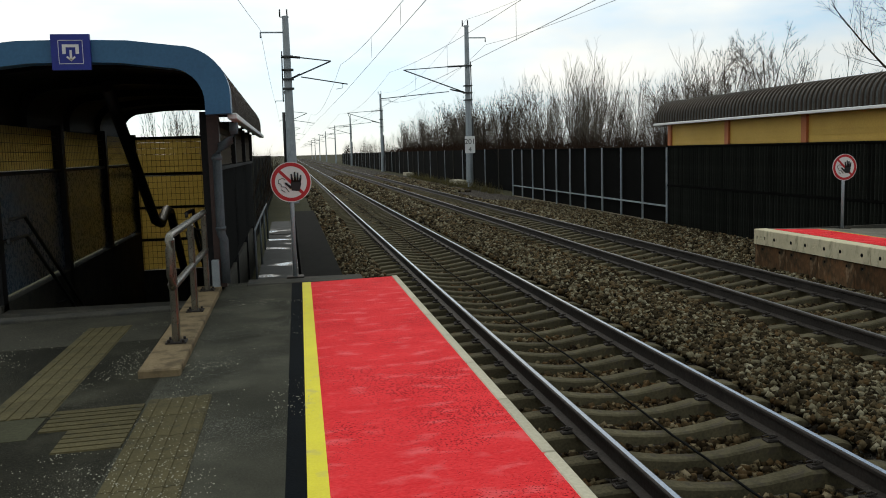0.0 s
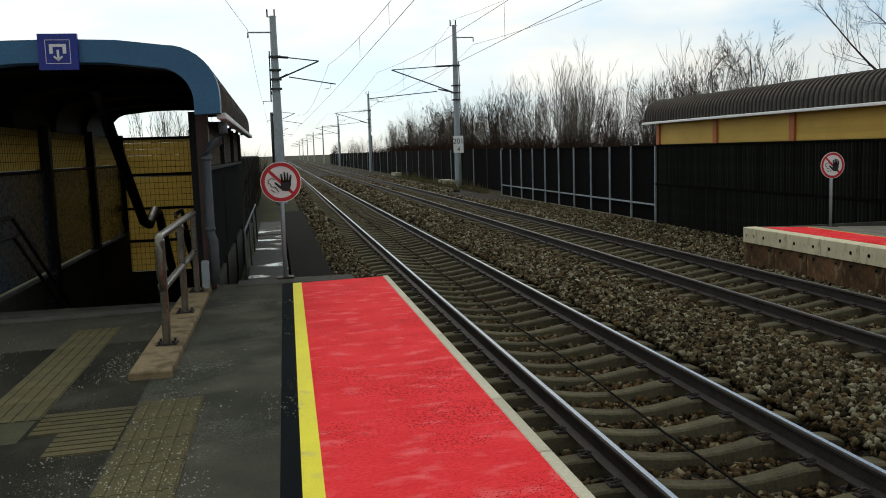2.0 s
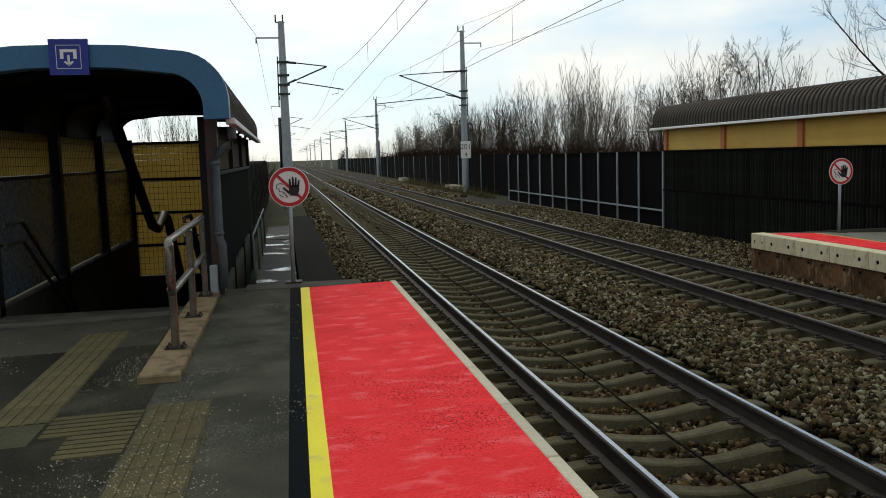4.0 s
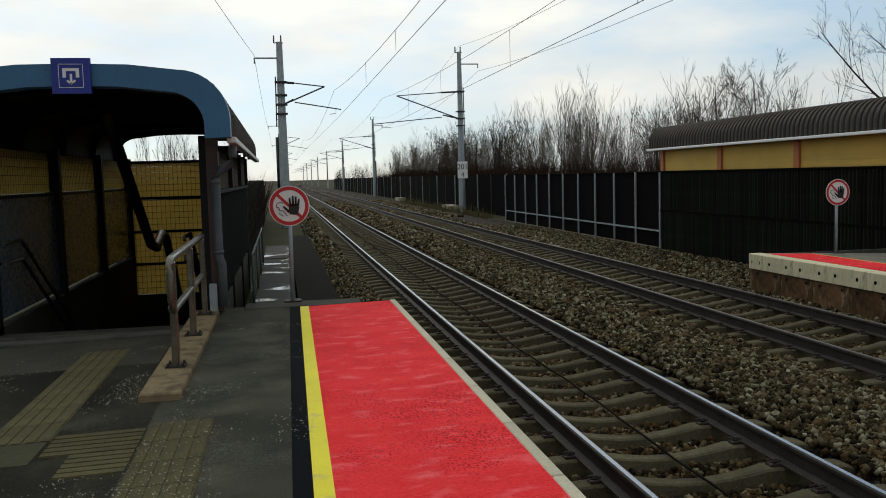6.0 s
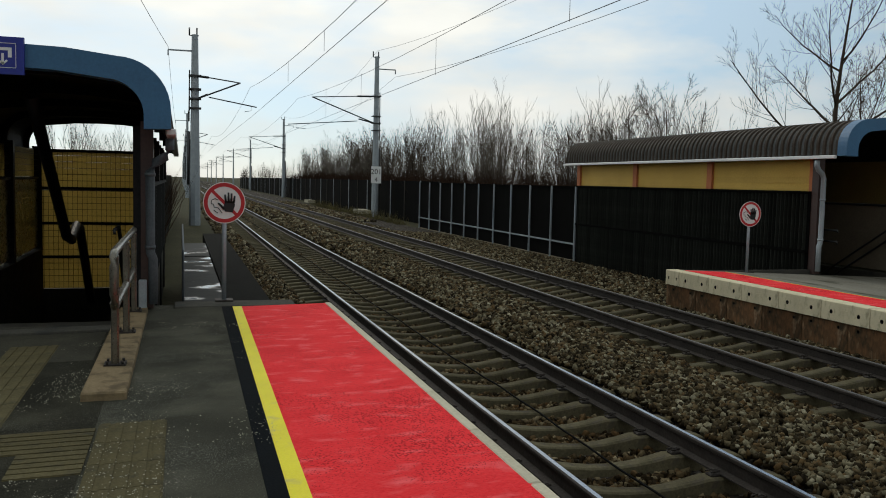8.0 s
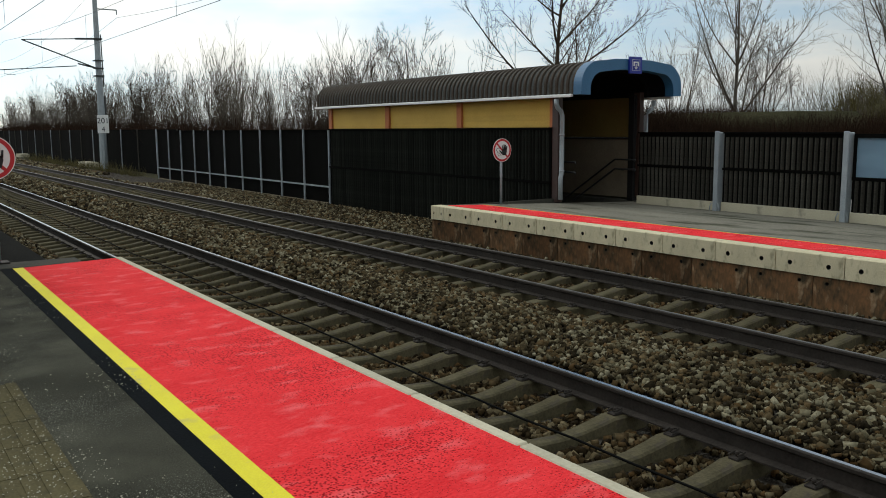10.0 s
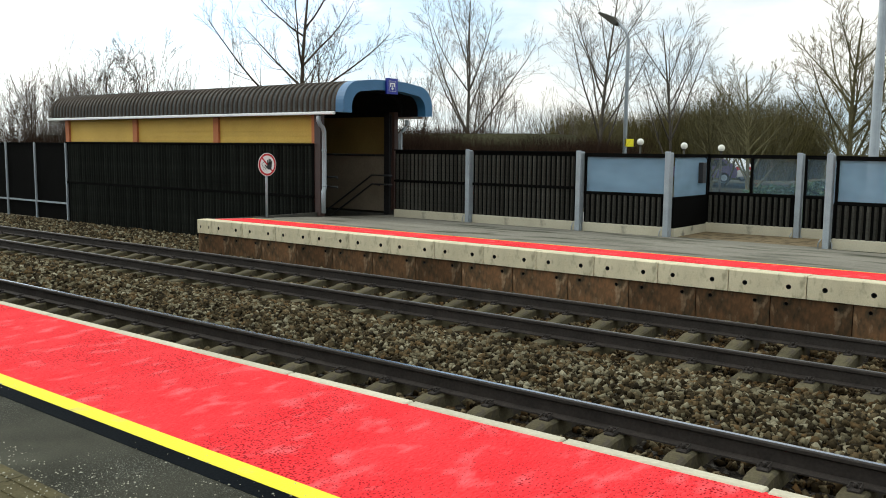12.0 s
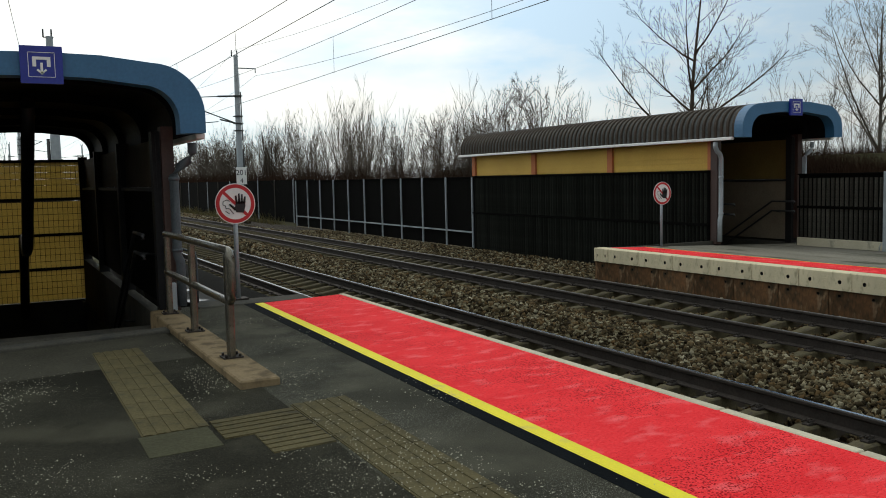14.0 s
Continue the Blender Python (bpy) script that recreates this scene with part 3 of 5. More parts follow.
# ---- fences and walls across the tracks ----
def rib_mesh(h, w=0.078, d=0.05, mat=FENCE_RIB):
    bm = bmesh.new()
    prism(bm, [(-w / 2, 0), (-w / 2 + 0.025, -d), (w / 2 - 0.025, -d), (w / 2, 0)], "z", 0, h)
    # outline is (y, x): turn it so that ribs stand proud towards the tracks
    for v in bm.verts:
        v.co = Vector((v.co.y, v.co.x, v.co.z))
    return mesh_of("rib", bm, mat)


FX = 11.1
wall = thing("noise_wall", (FX, 4.7, -1.15), "black ribbed noise barrier under the shelter", "noise barrier")
solid("panel", FENCE, (0.0, 0.12, 0.0, 11.5, 0, 2.64), parent=wall)
solid("cap", FENCE, (-0.07, 0.16, 0.0, 11.5, 2.64, 2.69), parent=wall)
solid("bar", FENCE, (-0.055, 0.0, 0.0, 11.5, 1.36, 1.41), parent=wall)
ribs = [rib_mesh(1.33, mat=DARK_RIB), rib_mesh(1.21, mat=DARK_RIB)]
for i in range(87):
    for k, z in ((0, 0.02), (1, 1.42)):
        part("rib", ribs[k], None, wall, at=(-0.002, 0.12 + 0.13 * i, z))

fence = thing("framed_fence", (FX, 16.2, -1.15), "black panel fence with thin pale steel posts", "fence")
solid("panel", FENCE, (0.02, 0.10, 0.03, 20.4, 0.0, 2.62), parent=fence)
solid("cap", FENCE, (-0.02, 0.14, 0.03, 20.4, 2.62, 2.66), parent=fence)
post = bmesh.new()
box(post, -0.06, 0.0, -0.03, 0.03, 0, 2.66, bevel=0.006)
post = mesh_of("post", post, STEEL)
for i in range(11):
    part("post", post, None, fence, at=(0, 0.03 + 2.03 * i, 0))
solid("rail", STEEL, (-0.05, -0.002, 0.03, 20.4, 0.66, 0.71), parent=fence)
solid("base_board", material("base_board", (0.27, 0.22, 0.16), (0.2, 0.165, 0.12), 0.85, scale=2, fine=30, bump=0.2), (-0.03, 0.02, 0.03, 20.4, -0.05, 0.13), parent=fence)

fence = thing("distant_fence", (12.3, 36.8, -1.15), "long black panel fence beside the far tracks", "fence")
for i in range(44):
    solid("panel", FENCE, (0.0, 0.1, 4.0 * i, 4.0 * i + 3.94, 0.1, 2.72), parent=fence)
    solid("post", STEEL if i % 2 else CONC_DARK, (-0.05, 0.0, 4.0 * i - 0.04, 4.0 * i + 0.04, 0, 2.74), parent=fence)
for y0 in (55, 84):
    solid("concrete_base", CONCRETE, (11.4, 12.2, y0, y0 + 3, -1.1, -0.75), label="pale concrete base beside the track", category="concrete base")

WX = 13.37
PLX, TOPZ = Z2B - 0.03, 1.38
RIB_SHORT = rib_mesh(0.62)
FULL_RIBS = [rib_mesh(0.70), rib_mesh(0.66)]


def h_post(x, y, z0, z1, name="post", label="pale grey steel wall post"):
    bm = bmesh.new()
    box(bm, -0.09, 0.09, -0.05, 0.05, 0, z1 - z0, bevel=0.012)
    box(bm, -0.12, -0.088, -0.058, 0.058, 0, z1 - z0 + 0.02, bevel=0.008)
    for b in (-0.12, 0.12):
        tube(bm, [(-0.13, b, 0.0), (-0.13, b, 0.12), (-0.12, b * 0.7, 0.2)], 0.012, 6)
    return place(tagged(part(name, bm, STEEL), label, "wall post", "posts of the platform wall"), (x, y, z0))


for y in (1.61, -1.42, -3.49, -6.63, -9.15):
    h_post(WX - 0.05, y, PLX + 0.02, TOPZ + 0.03)
h_post(15.25, -5.55, -0.44, TOPZ + 0.03)

# hazy glass; blurred blue reflections are put in as a patchy opaque tint
GLASS = bpy.data.materials.new("screen_glass")
GLASS.use_nodes = True
gn, gl = GLASS.node_tree.nodes, GLASS.node_tree.links
gb = gn["Principled BSDF"]
gb.inputs["Base Color"].default_value = (0.21, 0.32, 0.41, 1)
gb.inputs["Roughness"].default_value = 0.12
gt, gm = gn.new("ShaderNodeBsdfTransparent"), gn.new("ShaderNodeMixShader")
gnz = gn.new("ShaderNodeTexNoise")
gnz.inputs["Scale"].default_value = 1.5
gr = gn.new("ShaderNodeMapRange")
gr.inputs["From Min"].default_value, gr.inputs["From Max"].default_value = 0.3, 0.7
gr.inputs["To Min"].default_value, gr.inputs["To Max"].default_value = 0.55, 0.85
gl.new(gnz.outputs["Fac"], gr.inputs["Value"])
gl.new(gr.outputs[0], gm.inputs["Fac"])
gl.new(gt.outputs[0], gm.inputs[1])
gl.new(gb.outputs[0], gm.inputs[2])
gl.new(gm.outputs[0], gn["Material Output"].inputs["Surface"])
CLEAR = GLASS.copy()
CLEAR.name = "clear_glass"
for nd in CLEAR.node_tree.nodes:
    if nd.type == "MAP_RANGE":
        nd.inputs["To Min"].default_value, nd.inputs["To Max"].default_value = 0.06, 0.2


def wall_bay(x, y_hi, y_lo, glazed=0, glass=None, along="y"):
    """One bay of the platform wall from y_hi down to y_lo: plinth, ribbed panel, and glass above where glazed."""
    L = y_hi - y_lo
    bay = thing("wall_bay", (x, y_hi, PLX), "black ribbed wall panel on a pale concrete plinth" if not glazed else "wall bay with hazy glass, reflections tinted in, over black ribs", "wall panel", "bays of the platform wall")
    solid("plinth", CONCRETE, (-0.06, 0.10, -L, 0, -0.1, 0.235), parent=bay, bevel=0.01)
    top = TOPZ - PLX
    if glazed:
        solid("panel", FENCE, (0.0, 0.06, -L, 0, 0.21, 0.86), parent=bay)
        solid("frame_top", FENCE, (-0.03, 0.06, -L, 0, top - 0.08, top), parent=bay)
        solid("frame_sill", FENCE, (-0.04, 0.07, -L, 0, 0.86, 0.92), parent=bay)
        panes = glazed
        for k in range(panes):
            a, b = -L * k / panes - 0.03, -L * (k + 1) / panes + 0.03
            solid("mullion", FENCE, (-0.03, 0.05, a - 0.02, a + 0.03, 0.92, top - 0.08), parent=bay)
            pane = solid("pane", glass or GLASS, (0.01, 0.018, b, a - 0.02, 0.92, top - 0.08), parent=bay)
            pane.visible_shadow = False
        count = int(L / 0.13)
        for i in range(count):
            part("rib", RIB_SHORT, None, bay, at=(-0.002, -0.09 - i * (L - 0.1) / count, 0.23))
    else:
        solid("panel", FENCE, (0.0, 0.06, -L, 0, 0.21, top), parent=bay)
        solid("cap", FENCE, (-0.06, 0.08, -L, 0, top, top + 0.03), parent=bay)
        solid("bar", FENCE, (-0.055, 0.0, -L, 0, 0.95, 1.0), parent=bay)
        count = int(L / 0.13)
        for i in range(count):
            yy = -0.09 - i * (L - 0.1) / count
            part("rib", FULL_RIBS[0], None, bay, at=(-0.002, yy, 0.24))
            part("rib", FULL_RIBS[1], None, bay, at=(-0.002, yy, 1.01))
    return bay


wall_bay(WX, 4.05, 1.69)
wall_bay(WX, 1.53, -1.34)
wall_bay(WX, -1.50, -3.41, 1)
wall_bay(15.25, -3.55, -5.47, 2, CLEAR)
wall_bay(15.25, -5.63, -6.6, 1, CLEAR)
wall_bay(WX, -6.71, -9.07, 2)
wall_bay(WX, -9.23, -12.5, 2)
wall_bay(WX, -12.6, -16.5)
wall_bay(WX, -16.6, -24)
# return walls of the recess
for y, nm in ((-3.55, "a"), (-6.64, "b")):
    ret = thing("recess_side", (WX + 0.06, y, PLX), "recess side wall with glass above black panel", "wall panel")
    solid("plinth", CONCRETE, (0, 1.8, -0.05, 0.05, -0.1, 0.21), parent=ret)
    solid("panel", FENCE, (0, 1.8, -0.03, 0.03, 0.21, 0.86), parent=ret)
    solid("frame", FENCE, (0, 1.8, -0.035, 0.035, TOPZ - PLX - 0.07, TOPZ - PLX), (1.74, 1.8, -0.035, 0.035, 0.86, TOPZ - PLX), parent=ret)
    pane = solid("pane", GLASS, (0.02, 1.74, -0.006, 0.006, 0.86, TOPZ - PLX - 0.07), parent=ret)
    pane.visible_shadow = False


# ---- stair shelters ----
def arch(half, top, drop, r, n=10):
    """Points of the roof's outline, from the right eave over the crown to the left one: a flat crown with round shoulders."""
    pts = [(half, top - drop)]
    for k in range(n + 1):
        a = math.pi / 2 * k / n
        pts.append((half - r + r * math.cos(a), top - 0.07 - r + r * math.sin(a)))
    right = pts + [(0.35 * half, top - 0.012), (0.0, top)]
    return right + [(-x, z) for x, z in reversed(right[:-1])]


def shell(bm, outer, inner, y0, y1):
    ring = []
    for y in (y0, y1):
        ring.append(([bm.verts.new((x, y, z)) for x, z in outer], [bm.verts.new((x, y, z)) for x, z in inner]))
    n = len(outer)
    for i in range(n - 1):
        bm.faces.new((ring[0][0][i], ring[0][0][i + 1], ring[1][0][i + 1], ring[1][0][i]))
        bm.faces.new((ring[0][1][i + 1], ring[0][1][i], ring[1][1][i], ring[1][1][i + 1]))
        for q, s in ((0, 1), (1, -1)):
            f = (ring[q][0][i], ring[q][1][i], ring[q][1][i + 1], ring[q][0][i + 1])
            bm.faces.new(f[::s])
    for i in (0, n - 1):
        bm.faces.new((ring[0][0][i], ring[1][0][i], ring[1][1][i], ring[0][1][i]))


def shelter(cx, y0, length, ground, top, half, wall_from, label, wall_lower, closed_side, inside=INSIDE):
    """A stair shelter along y: vaulted ribbed roof with a blue rim, walls with yellow panels, a stair going down inside.
    closed_side: +1 or -1, the side whose eave carries the white gutter seen from the tracks."""
    s = thing("stair_shelter", (cx, y0, ground), label, "shelter", "stair shelters")
    H = top - ground
    drop, r = 0.79, 0.52
    outer, inner = arch(half, H, drop, r), arch(half - 0.035, H - 0.035, drop - 0.035, r - 0.03)
    # ribbed roof: rows of slightly raised and lowered bands, sky sheen painted on the lowered ones
    bm = bmesh.new()
    y, k = 0.25, 0
    prev = None
    while y <= length:
        for dy, lift in ((0.0, 0.0), (0.02, 0.03), (0.08, 0.03), (0.10, 0.0)):
            if y + dy > length + 0.1:
                continue
            row = [bm.verts.new((x * (1 + lift / half), y + dy, z + lift)) for x, z in outer]
            if prev:
                for i in range(len(row) - 1):
                    bm.faces.new((prev[i], prev[i + 1], row[i + 1], row[i])).material_index = 1 if dy == 0.0 else 0
            prev = row
        y += 0.19
    part("roof", bm, (ROOF, VALLEY_SHEEN), s, "brown ribbed sheet roof, valleys paler with painted sky sheen")
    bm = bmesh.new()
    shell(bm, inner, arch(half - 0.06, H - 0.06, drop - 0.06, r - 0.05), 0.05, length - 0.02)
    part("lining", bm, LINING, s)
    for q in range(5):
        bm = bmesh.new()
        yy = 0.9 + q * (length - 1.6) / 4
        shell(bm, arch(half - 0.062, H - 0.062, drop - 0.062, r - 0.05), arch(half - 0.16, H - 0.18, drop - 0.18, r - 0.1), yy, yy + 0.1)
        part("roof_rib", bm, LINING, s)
    bm = bmesh.new()
    shell(bm, arch(half + 0.04, H + 0.03, drop + 0.03, r + 0.03), arch(half - 0.24, H - 0.21, drop + 0.0 - 0.2, r - 0.14), 0.0, 0.26)
    part("rim", bm, BLUE, s, "blue sheet metal rim")
    for sx in (-1, 1):
        solid("gutter", WHITE, (sx * half - 0.02, sx * half + sx * 0.09, 0.28, length + 0.05, H - drop - 0.055, H - drop + 0.015), parent=s, label="white painted gutter", bevel=0.01)
    # pictogram sign
    sign = solid("sign", SIGN_BLUE, (-0.2, 0.2, -0.06, -0.01, H - 0.30, H + 0.08), parent=s, label="blue underpass sign with white pictogram")
    bm = bmesh.new()
    zc = H - 0.11
    for b in ((-0.085, -0.05, zc - 0.02, zc + 0.08), (0.05, 0.085, zc - 0.02, zc + 0.08), (-0.05, 0.05, zc + 0.05, zc + 0.08), (-0.012, 0.012, zc - 0.09, zc + 0.02)):
        box(bm, b[0], b[1], -0.066, -0.061, b[2], b[3])
    for sx in (-1, 1):
        prism(bm, [(sx * 0.0, zc - 0.10), (sx * 0.05, zc - 0.055), (sx * 0.035, zc - 0.042), (0, zc - 0.075)], "y", -0.066, -0.061)
    for a, b, c, d in ((-0.125, 0.125, 0.121, 0.126), (-0.125, 0.125, -0.126, -0.121)):
        box(bm, a, b, -0.065, -0.061, zc + c, zc + d)
        box(bm, c, d, -0.065, -0.061, zc - 0.118, zc + 0.118)
    part("pictogram", bm, WHITE, sign, "white underpass pictogram")
    # walls
    wx = half - 0.27
    wl_, eave = wall_from, H - drop + 0.02
    WL = length - wl_ - 0.6
    bays = 3
    for sx in (-1, 1):
        x0, x1 = (sx * wx - 0.05, sx * wx + 0.05)
        if sx != closed_side or wall_lower:
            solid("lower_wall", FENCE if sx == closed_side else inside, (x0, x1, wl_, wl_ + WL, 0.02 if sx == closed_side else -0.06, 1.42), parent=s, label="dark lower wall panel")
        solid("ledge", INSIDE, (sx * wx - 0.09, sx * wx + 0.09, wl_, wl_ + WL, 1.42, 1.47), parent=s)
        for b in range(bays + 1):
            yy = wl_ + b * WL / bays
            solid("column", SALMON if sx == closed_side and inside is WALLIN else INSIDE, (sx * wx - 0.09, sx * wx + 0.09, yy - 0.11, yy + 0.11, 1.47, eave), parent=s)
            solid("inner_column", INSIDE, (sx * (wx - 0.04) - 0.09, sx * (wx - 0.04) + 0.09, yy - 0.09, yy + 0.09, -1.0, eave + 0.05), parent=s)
        for b in range(bays):
            ya, yb = wl_ + b * WL / bays + 0.08, wl_ + (b + 1) * WL / bays - 0.08
            steps = 7
            for q in range(steps):
                za, zb = 1.48 + q * (eave - 1.5) / steps, 1.48 + (q + 1) * (eave - 1.5) / steps
                bm = bmesh.new()
                prism(bm, [(sx * wx - 0.012, za), (sx * wx + sx * 0.03, za), (sx * wx + sx * 0.018, zb), (sx * wx - 0.012, zb)], "y", ya, yb)
                part("weatherboard", bm, (PANEL if sx == closed_side else SHADED_YELLOW) if inside is WALLIN else (DULL if sx == closed_side else PANEL_LIT), s)
        if inside is GREYBLUE and sx != closed_side:
            for b in range(bays):
                ya, yb = wl_ + b * WL / bays + 0.12, wl_ + (b + 1) * WL / bays - 0.12
                bm = bmesh.new()
                for k in range(1, int((yb - ya) / 0.11)):
                    tube(bm, [(sx * (wx - 0.06), ya + 0.11 * k, 1.48), (sx * (wx - 0.06), ya + 0.11 * k, eave)], 0.0022, 4)
                for k in range(1, 5):
                    tube(bm, [(sx * (wx - 0.06), ya, 1.48 + 0.12 * k), (sx * (wx - 0.06), yb, 1.48 + 0.12 * k)], 0.004, 4)
                part("mesh_grille", bm, BLACK, s, "dark wire mesh")
        solid("front_column", BROWN, (sx * (wx + 0.03) - 0.07, sx * (wx + 0.03) + 0.07, wl_ - 0.2, wl_, -0.02, eave + 0.1), parent=s, label="dark red-brown front column")
        # downpipe with a swan neck
        bm = bmesh.new()
        px = sx * (half + 0.02)
        tube(bm, [(px, wl_ - 0.35, H - drop - 0.08), (px, wl_ - 0.35, H - drop - 0.2), (px - sx * 0.05, wl_ - 0.35, H - drop - 0.29),
                  (px - sx * 0.16, wl_ - 0.33, H - drop - 0.36), (px - sx * 0.22, wl_ - 0.31, H - drop - 0.46), (px - sx * 0.22, wl_ - 0.31, 0.66),
                  (px - sx * 0.19, wl_ - 0.31, 0.58), (px - sx * 0.19, wl_ - 0.31, 0.05)], 0.055, 10)
        for zz in (0.7, 1.55):
            tube(bm, [(px - sx * 0.22, wl_ - 0.31, zz), (px - sx * 0.22, wl_ - 0.31, zz + 0.04)], 0.065, 10)
        part("downpipe", bm, STEEL if inside is WALLIN else PIPE, s, "galvanised downpipe with swan neck")
    # back wall with barred yellow panels
    by = wl_ + WL
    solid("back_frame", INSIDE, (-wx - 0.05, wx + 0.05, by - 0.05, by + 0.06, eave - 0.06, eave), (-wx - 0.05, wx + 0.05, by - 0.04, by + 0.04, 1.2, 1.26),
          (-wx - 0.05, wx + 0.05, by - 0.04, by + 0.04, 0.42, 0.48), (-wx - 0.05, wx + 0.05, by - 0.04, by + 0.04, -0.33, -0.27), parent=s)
    for za, zb in ((1.26, eave - 0.06), (0.48, 1.2), (-0.27, 0.42), (-1.0, -0.33)):
        q = 0
        while za + q * 0.14 < zb - 0.02:
            solid("back_board", PANEL_LIT, (-wx, wx, by - 0.01, by + 0.02, za + q * 0.14, min(za + q * 0.14 + 0.134, zb)), parent=s)
            q += 1
        bm = bmesh.new()
        x = -wx + 0.06
        while x < wx:
            tube(bm, [(x, by - 0.035, za), (x, by - 0.035, zb)], 0.004, 4)
            x += 0.1
        q = 1
        while za + q * 0.14 < zb:
            tube(bm, [(-wx, by - 0.035, za + q * 0.14), (wx, by - 0.035, za + q * 0.14)], 0.004, 4)
            q += 1
        part("mesh_grille", bm, BLACK, s, "dark wire mesh")
    # stair in its pit
    depth = 3.4
    solid("pit_wall", CONC_DARK, (-wx - 0.02, -wx + 0.13, wl_ - 0.2, by + 0.1, -depth, -0.12), (wx - 0.13, wx + 0.02, wl_ - 0.2, by + 0.1, -depth, -0.12), (-wx, wx, by + 0.02, by + 0.14, -depth, -1.02), parent=s)
    solid("pit_floor", CONC_DARK, (-wx, wx, wl_ - 0.4, by + 0.1, -depth - 0.1, -depth), parent=s)
    for q in range(18):
        solid("step", CONC_DARK, (-wx + 0.14, wx - 0.14, wl_ - 0.3 + 0.30 * q, wl_ + 0.30 * q, -depth, -0.02 - 0.175 * (q + 1)), parent=s, bevel=0.008)
    # handrails on both sides, following the stair
    for sx in (-1, 1):
        bm = bmesh.new()
        hx = sx * (wx - 0.32)
        for up in (0.92, 0.68):
            tube(bm, [(hx, wl_ - 0.35, up - 0.05), (hx, wl_ - 0.35, up), (hx, wl_ + 0.35, up), (hx, wl_ + 5.3, up - 2.95)], 0.024, 8)
        for d in (0.3, 2.2, 4.1):
            zz = 0.68 - max(0, d - 0.35) * 0.6
            tube(bm, [(hx, wl_ + d, zz), (sx * (wx - 0.06), wl_ + d, zz - 0.05)], 0.014, 6)
        part("handrail", bm, BLACK, s, "dark tubular stair handrail")
    return s


left_shelter = shelter(-3.56, -0.92, 11.6, 0.0, 2.86, 1.60, 1.05, "stair shelter with blue-rimmed vaulted roof and dark interior", True, 1, GREYBLUE)
right_shelter = shelter(12.55, 3.5, 13.3, -0.2, 3.06, 1.60, 1.2, "stair shelter with blue rim and brown ribbed vault", True, -1, WALLIN)
bm = bmesh.new()
tube(bm, [(-3.63, 1.2, 2.55), (-3.63, 1.92, 2.12), (-3.63, 4.65, 0.52), (-3.63, 5.3, 0.42), (-3.63, 6.1, 0.62), (-3.63, 6.6, 0.55), (-3.63, 8.6, -1.1)], 0.085, 10)
part("drain_pipe", bm, BLACK, None).location = (3.56, 0.92, 0)
bpy.data.objects["drain_pipe"].parent = left_shelter

# ---- handrail on the kerb ----
rail = thing("handrail", (-2.33, -3.41, 0.012), "worn brushed metal handrail bolted to the kerb", "handrail")
for y in (0, 1.53, 2.92):
    p = solid("post", RAILING, (-0.03, 0.03, y - 0.05, y + 0.05, 0, 0.90), parent=rail, bevel=0.012)
    solid("foot_plate", RAIL_SIDE, (-0.085, 0.085, y - 0.085, y + 0.085, 0, 0.012), parent=p)
    for bx in (-0.06, 0.06):
        for by in (-0.06, 0.06):
            bm = bmesh.new()
            tube(bm, [(bx, y + by, 0.012), (bx, y + by, 0.035)], 0.012, 6)
            part("bolt", bm, RAIL_SIDE, p)
bm = bmesh.new()
tube(bm, [(0, 3.0, 0.925), (0, -0.02, 0.925), (0, -0.07, 0.915), (0, -0.10, 0.88), (0, -0.11, 0.82), (0, -0.11, 0.58), (0, -0.10, 0.52), (0, -0.06, 0.49), (0, 0.0, 0.48), (0, 3.0, 0.48)], 0.034, 12)
part("tube_rail", bm, RAILING, rail, "bent tubular rail")
solid("conduit_box", STEEL, (-2.29, -2.20, -0.26, -0.16, 0.0, 0.34), bevel=0.01, label="pale grey boxed conduit on the kerb", category="conduit")


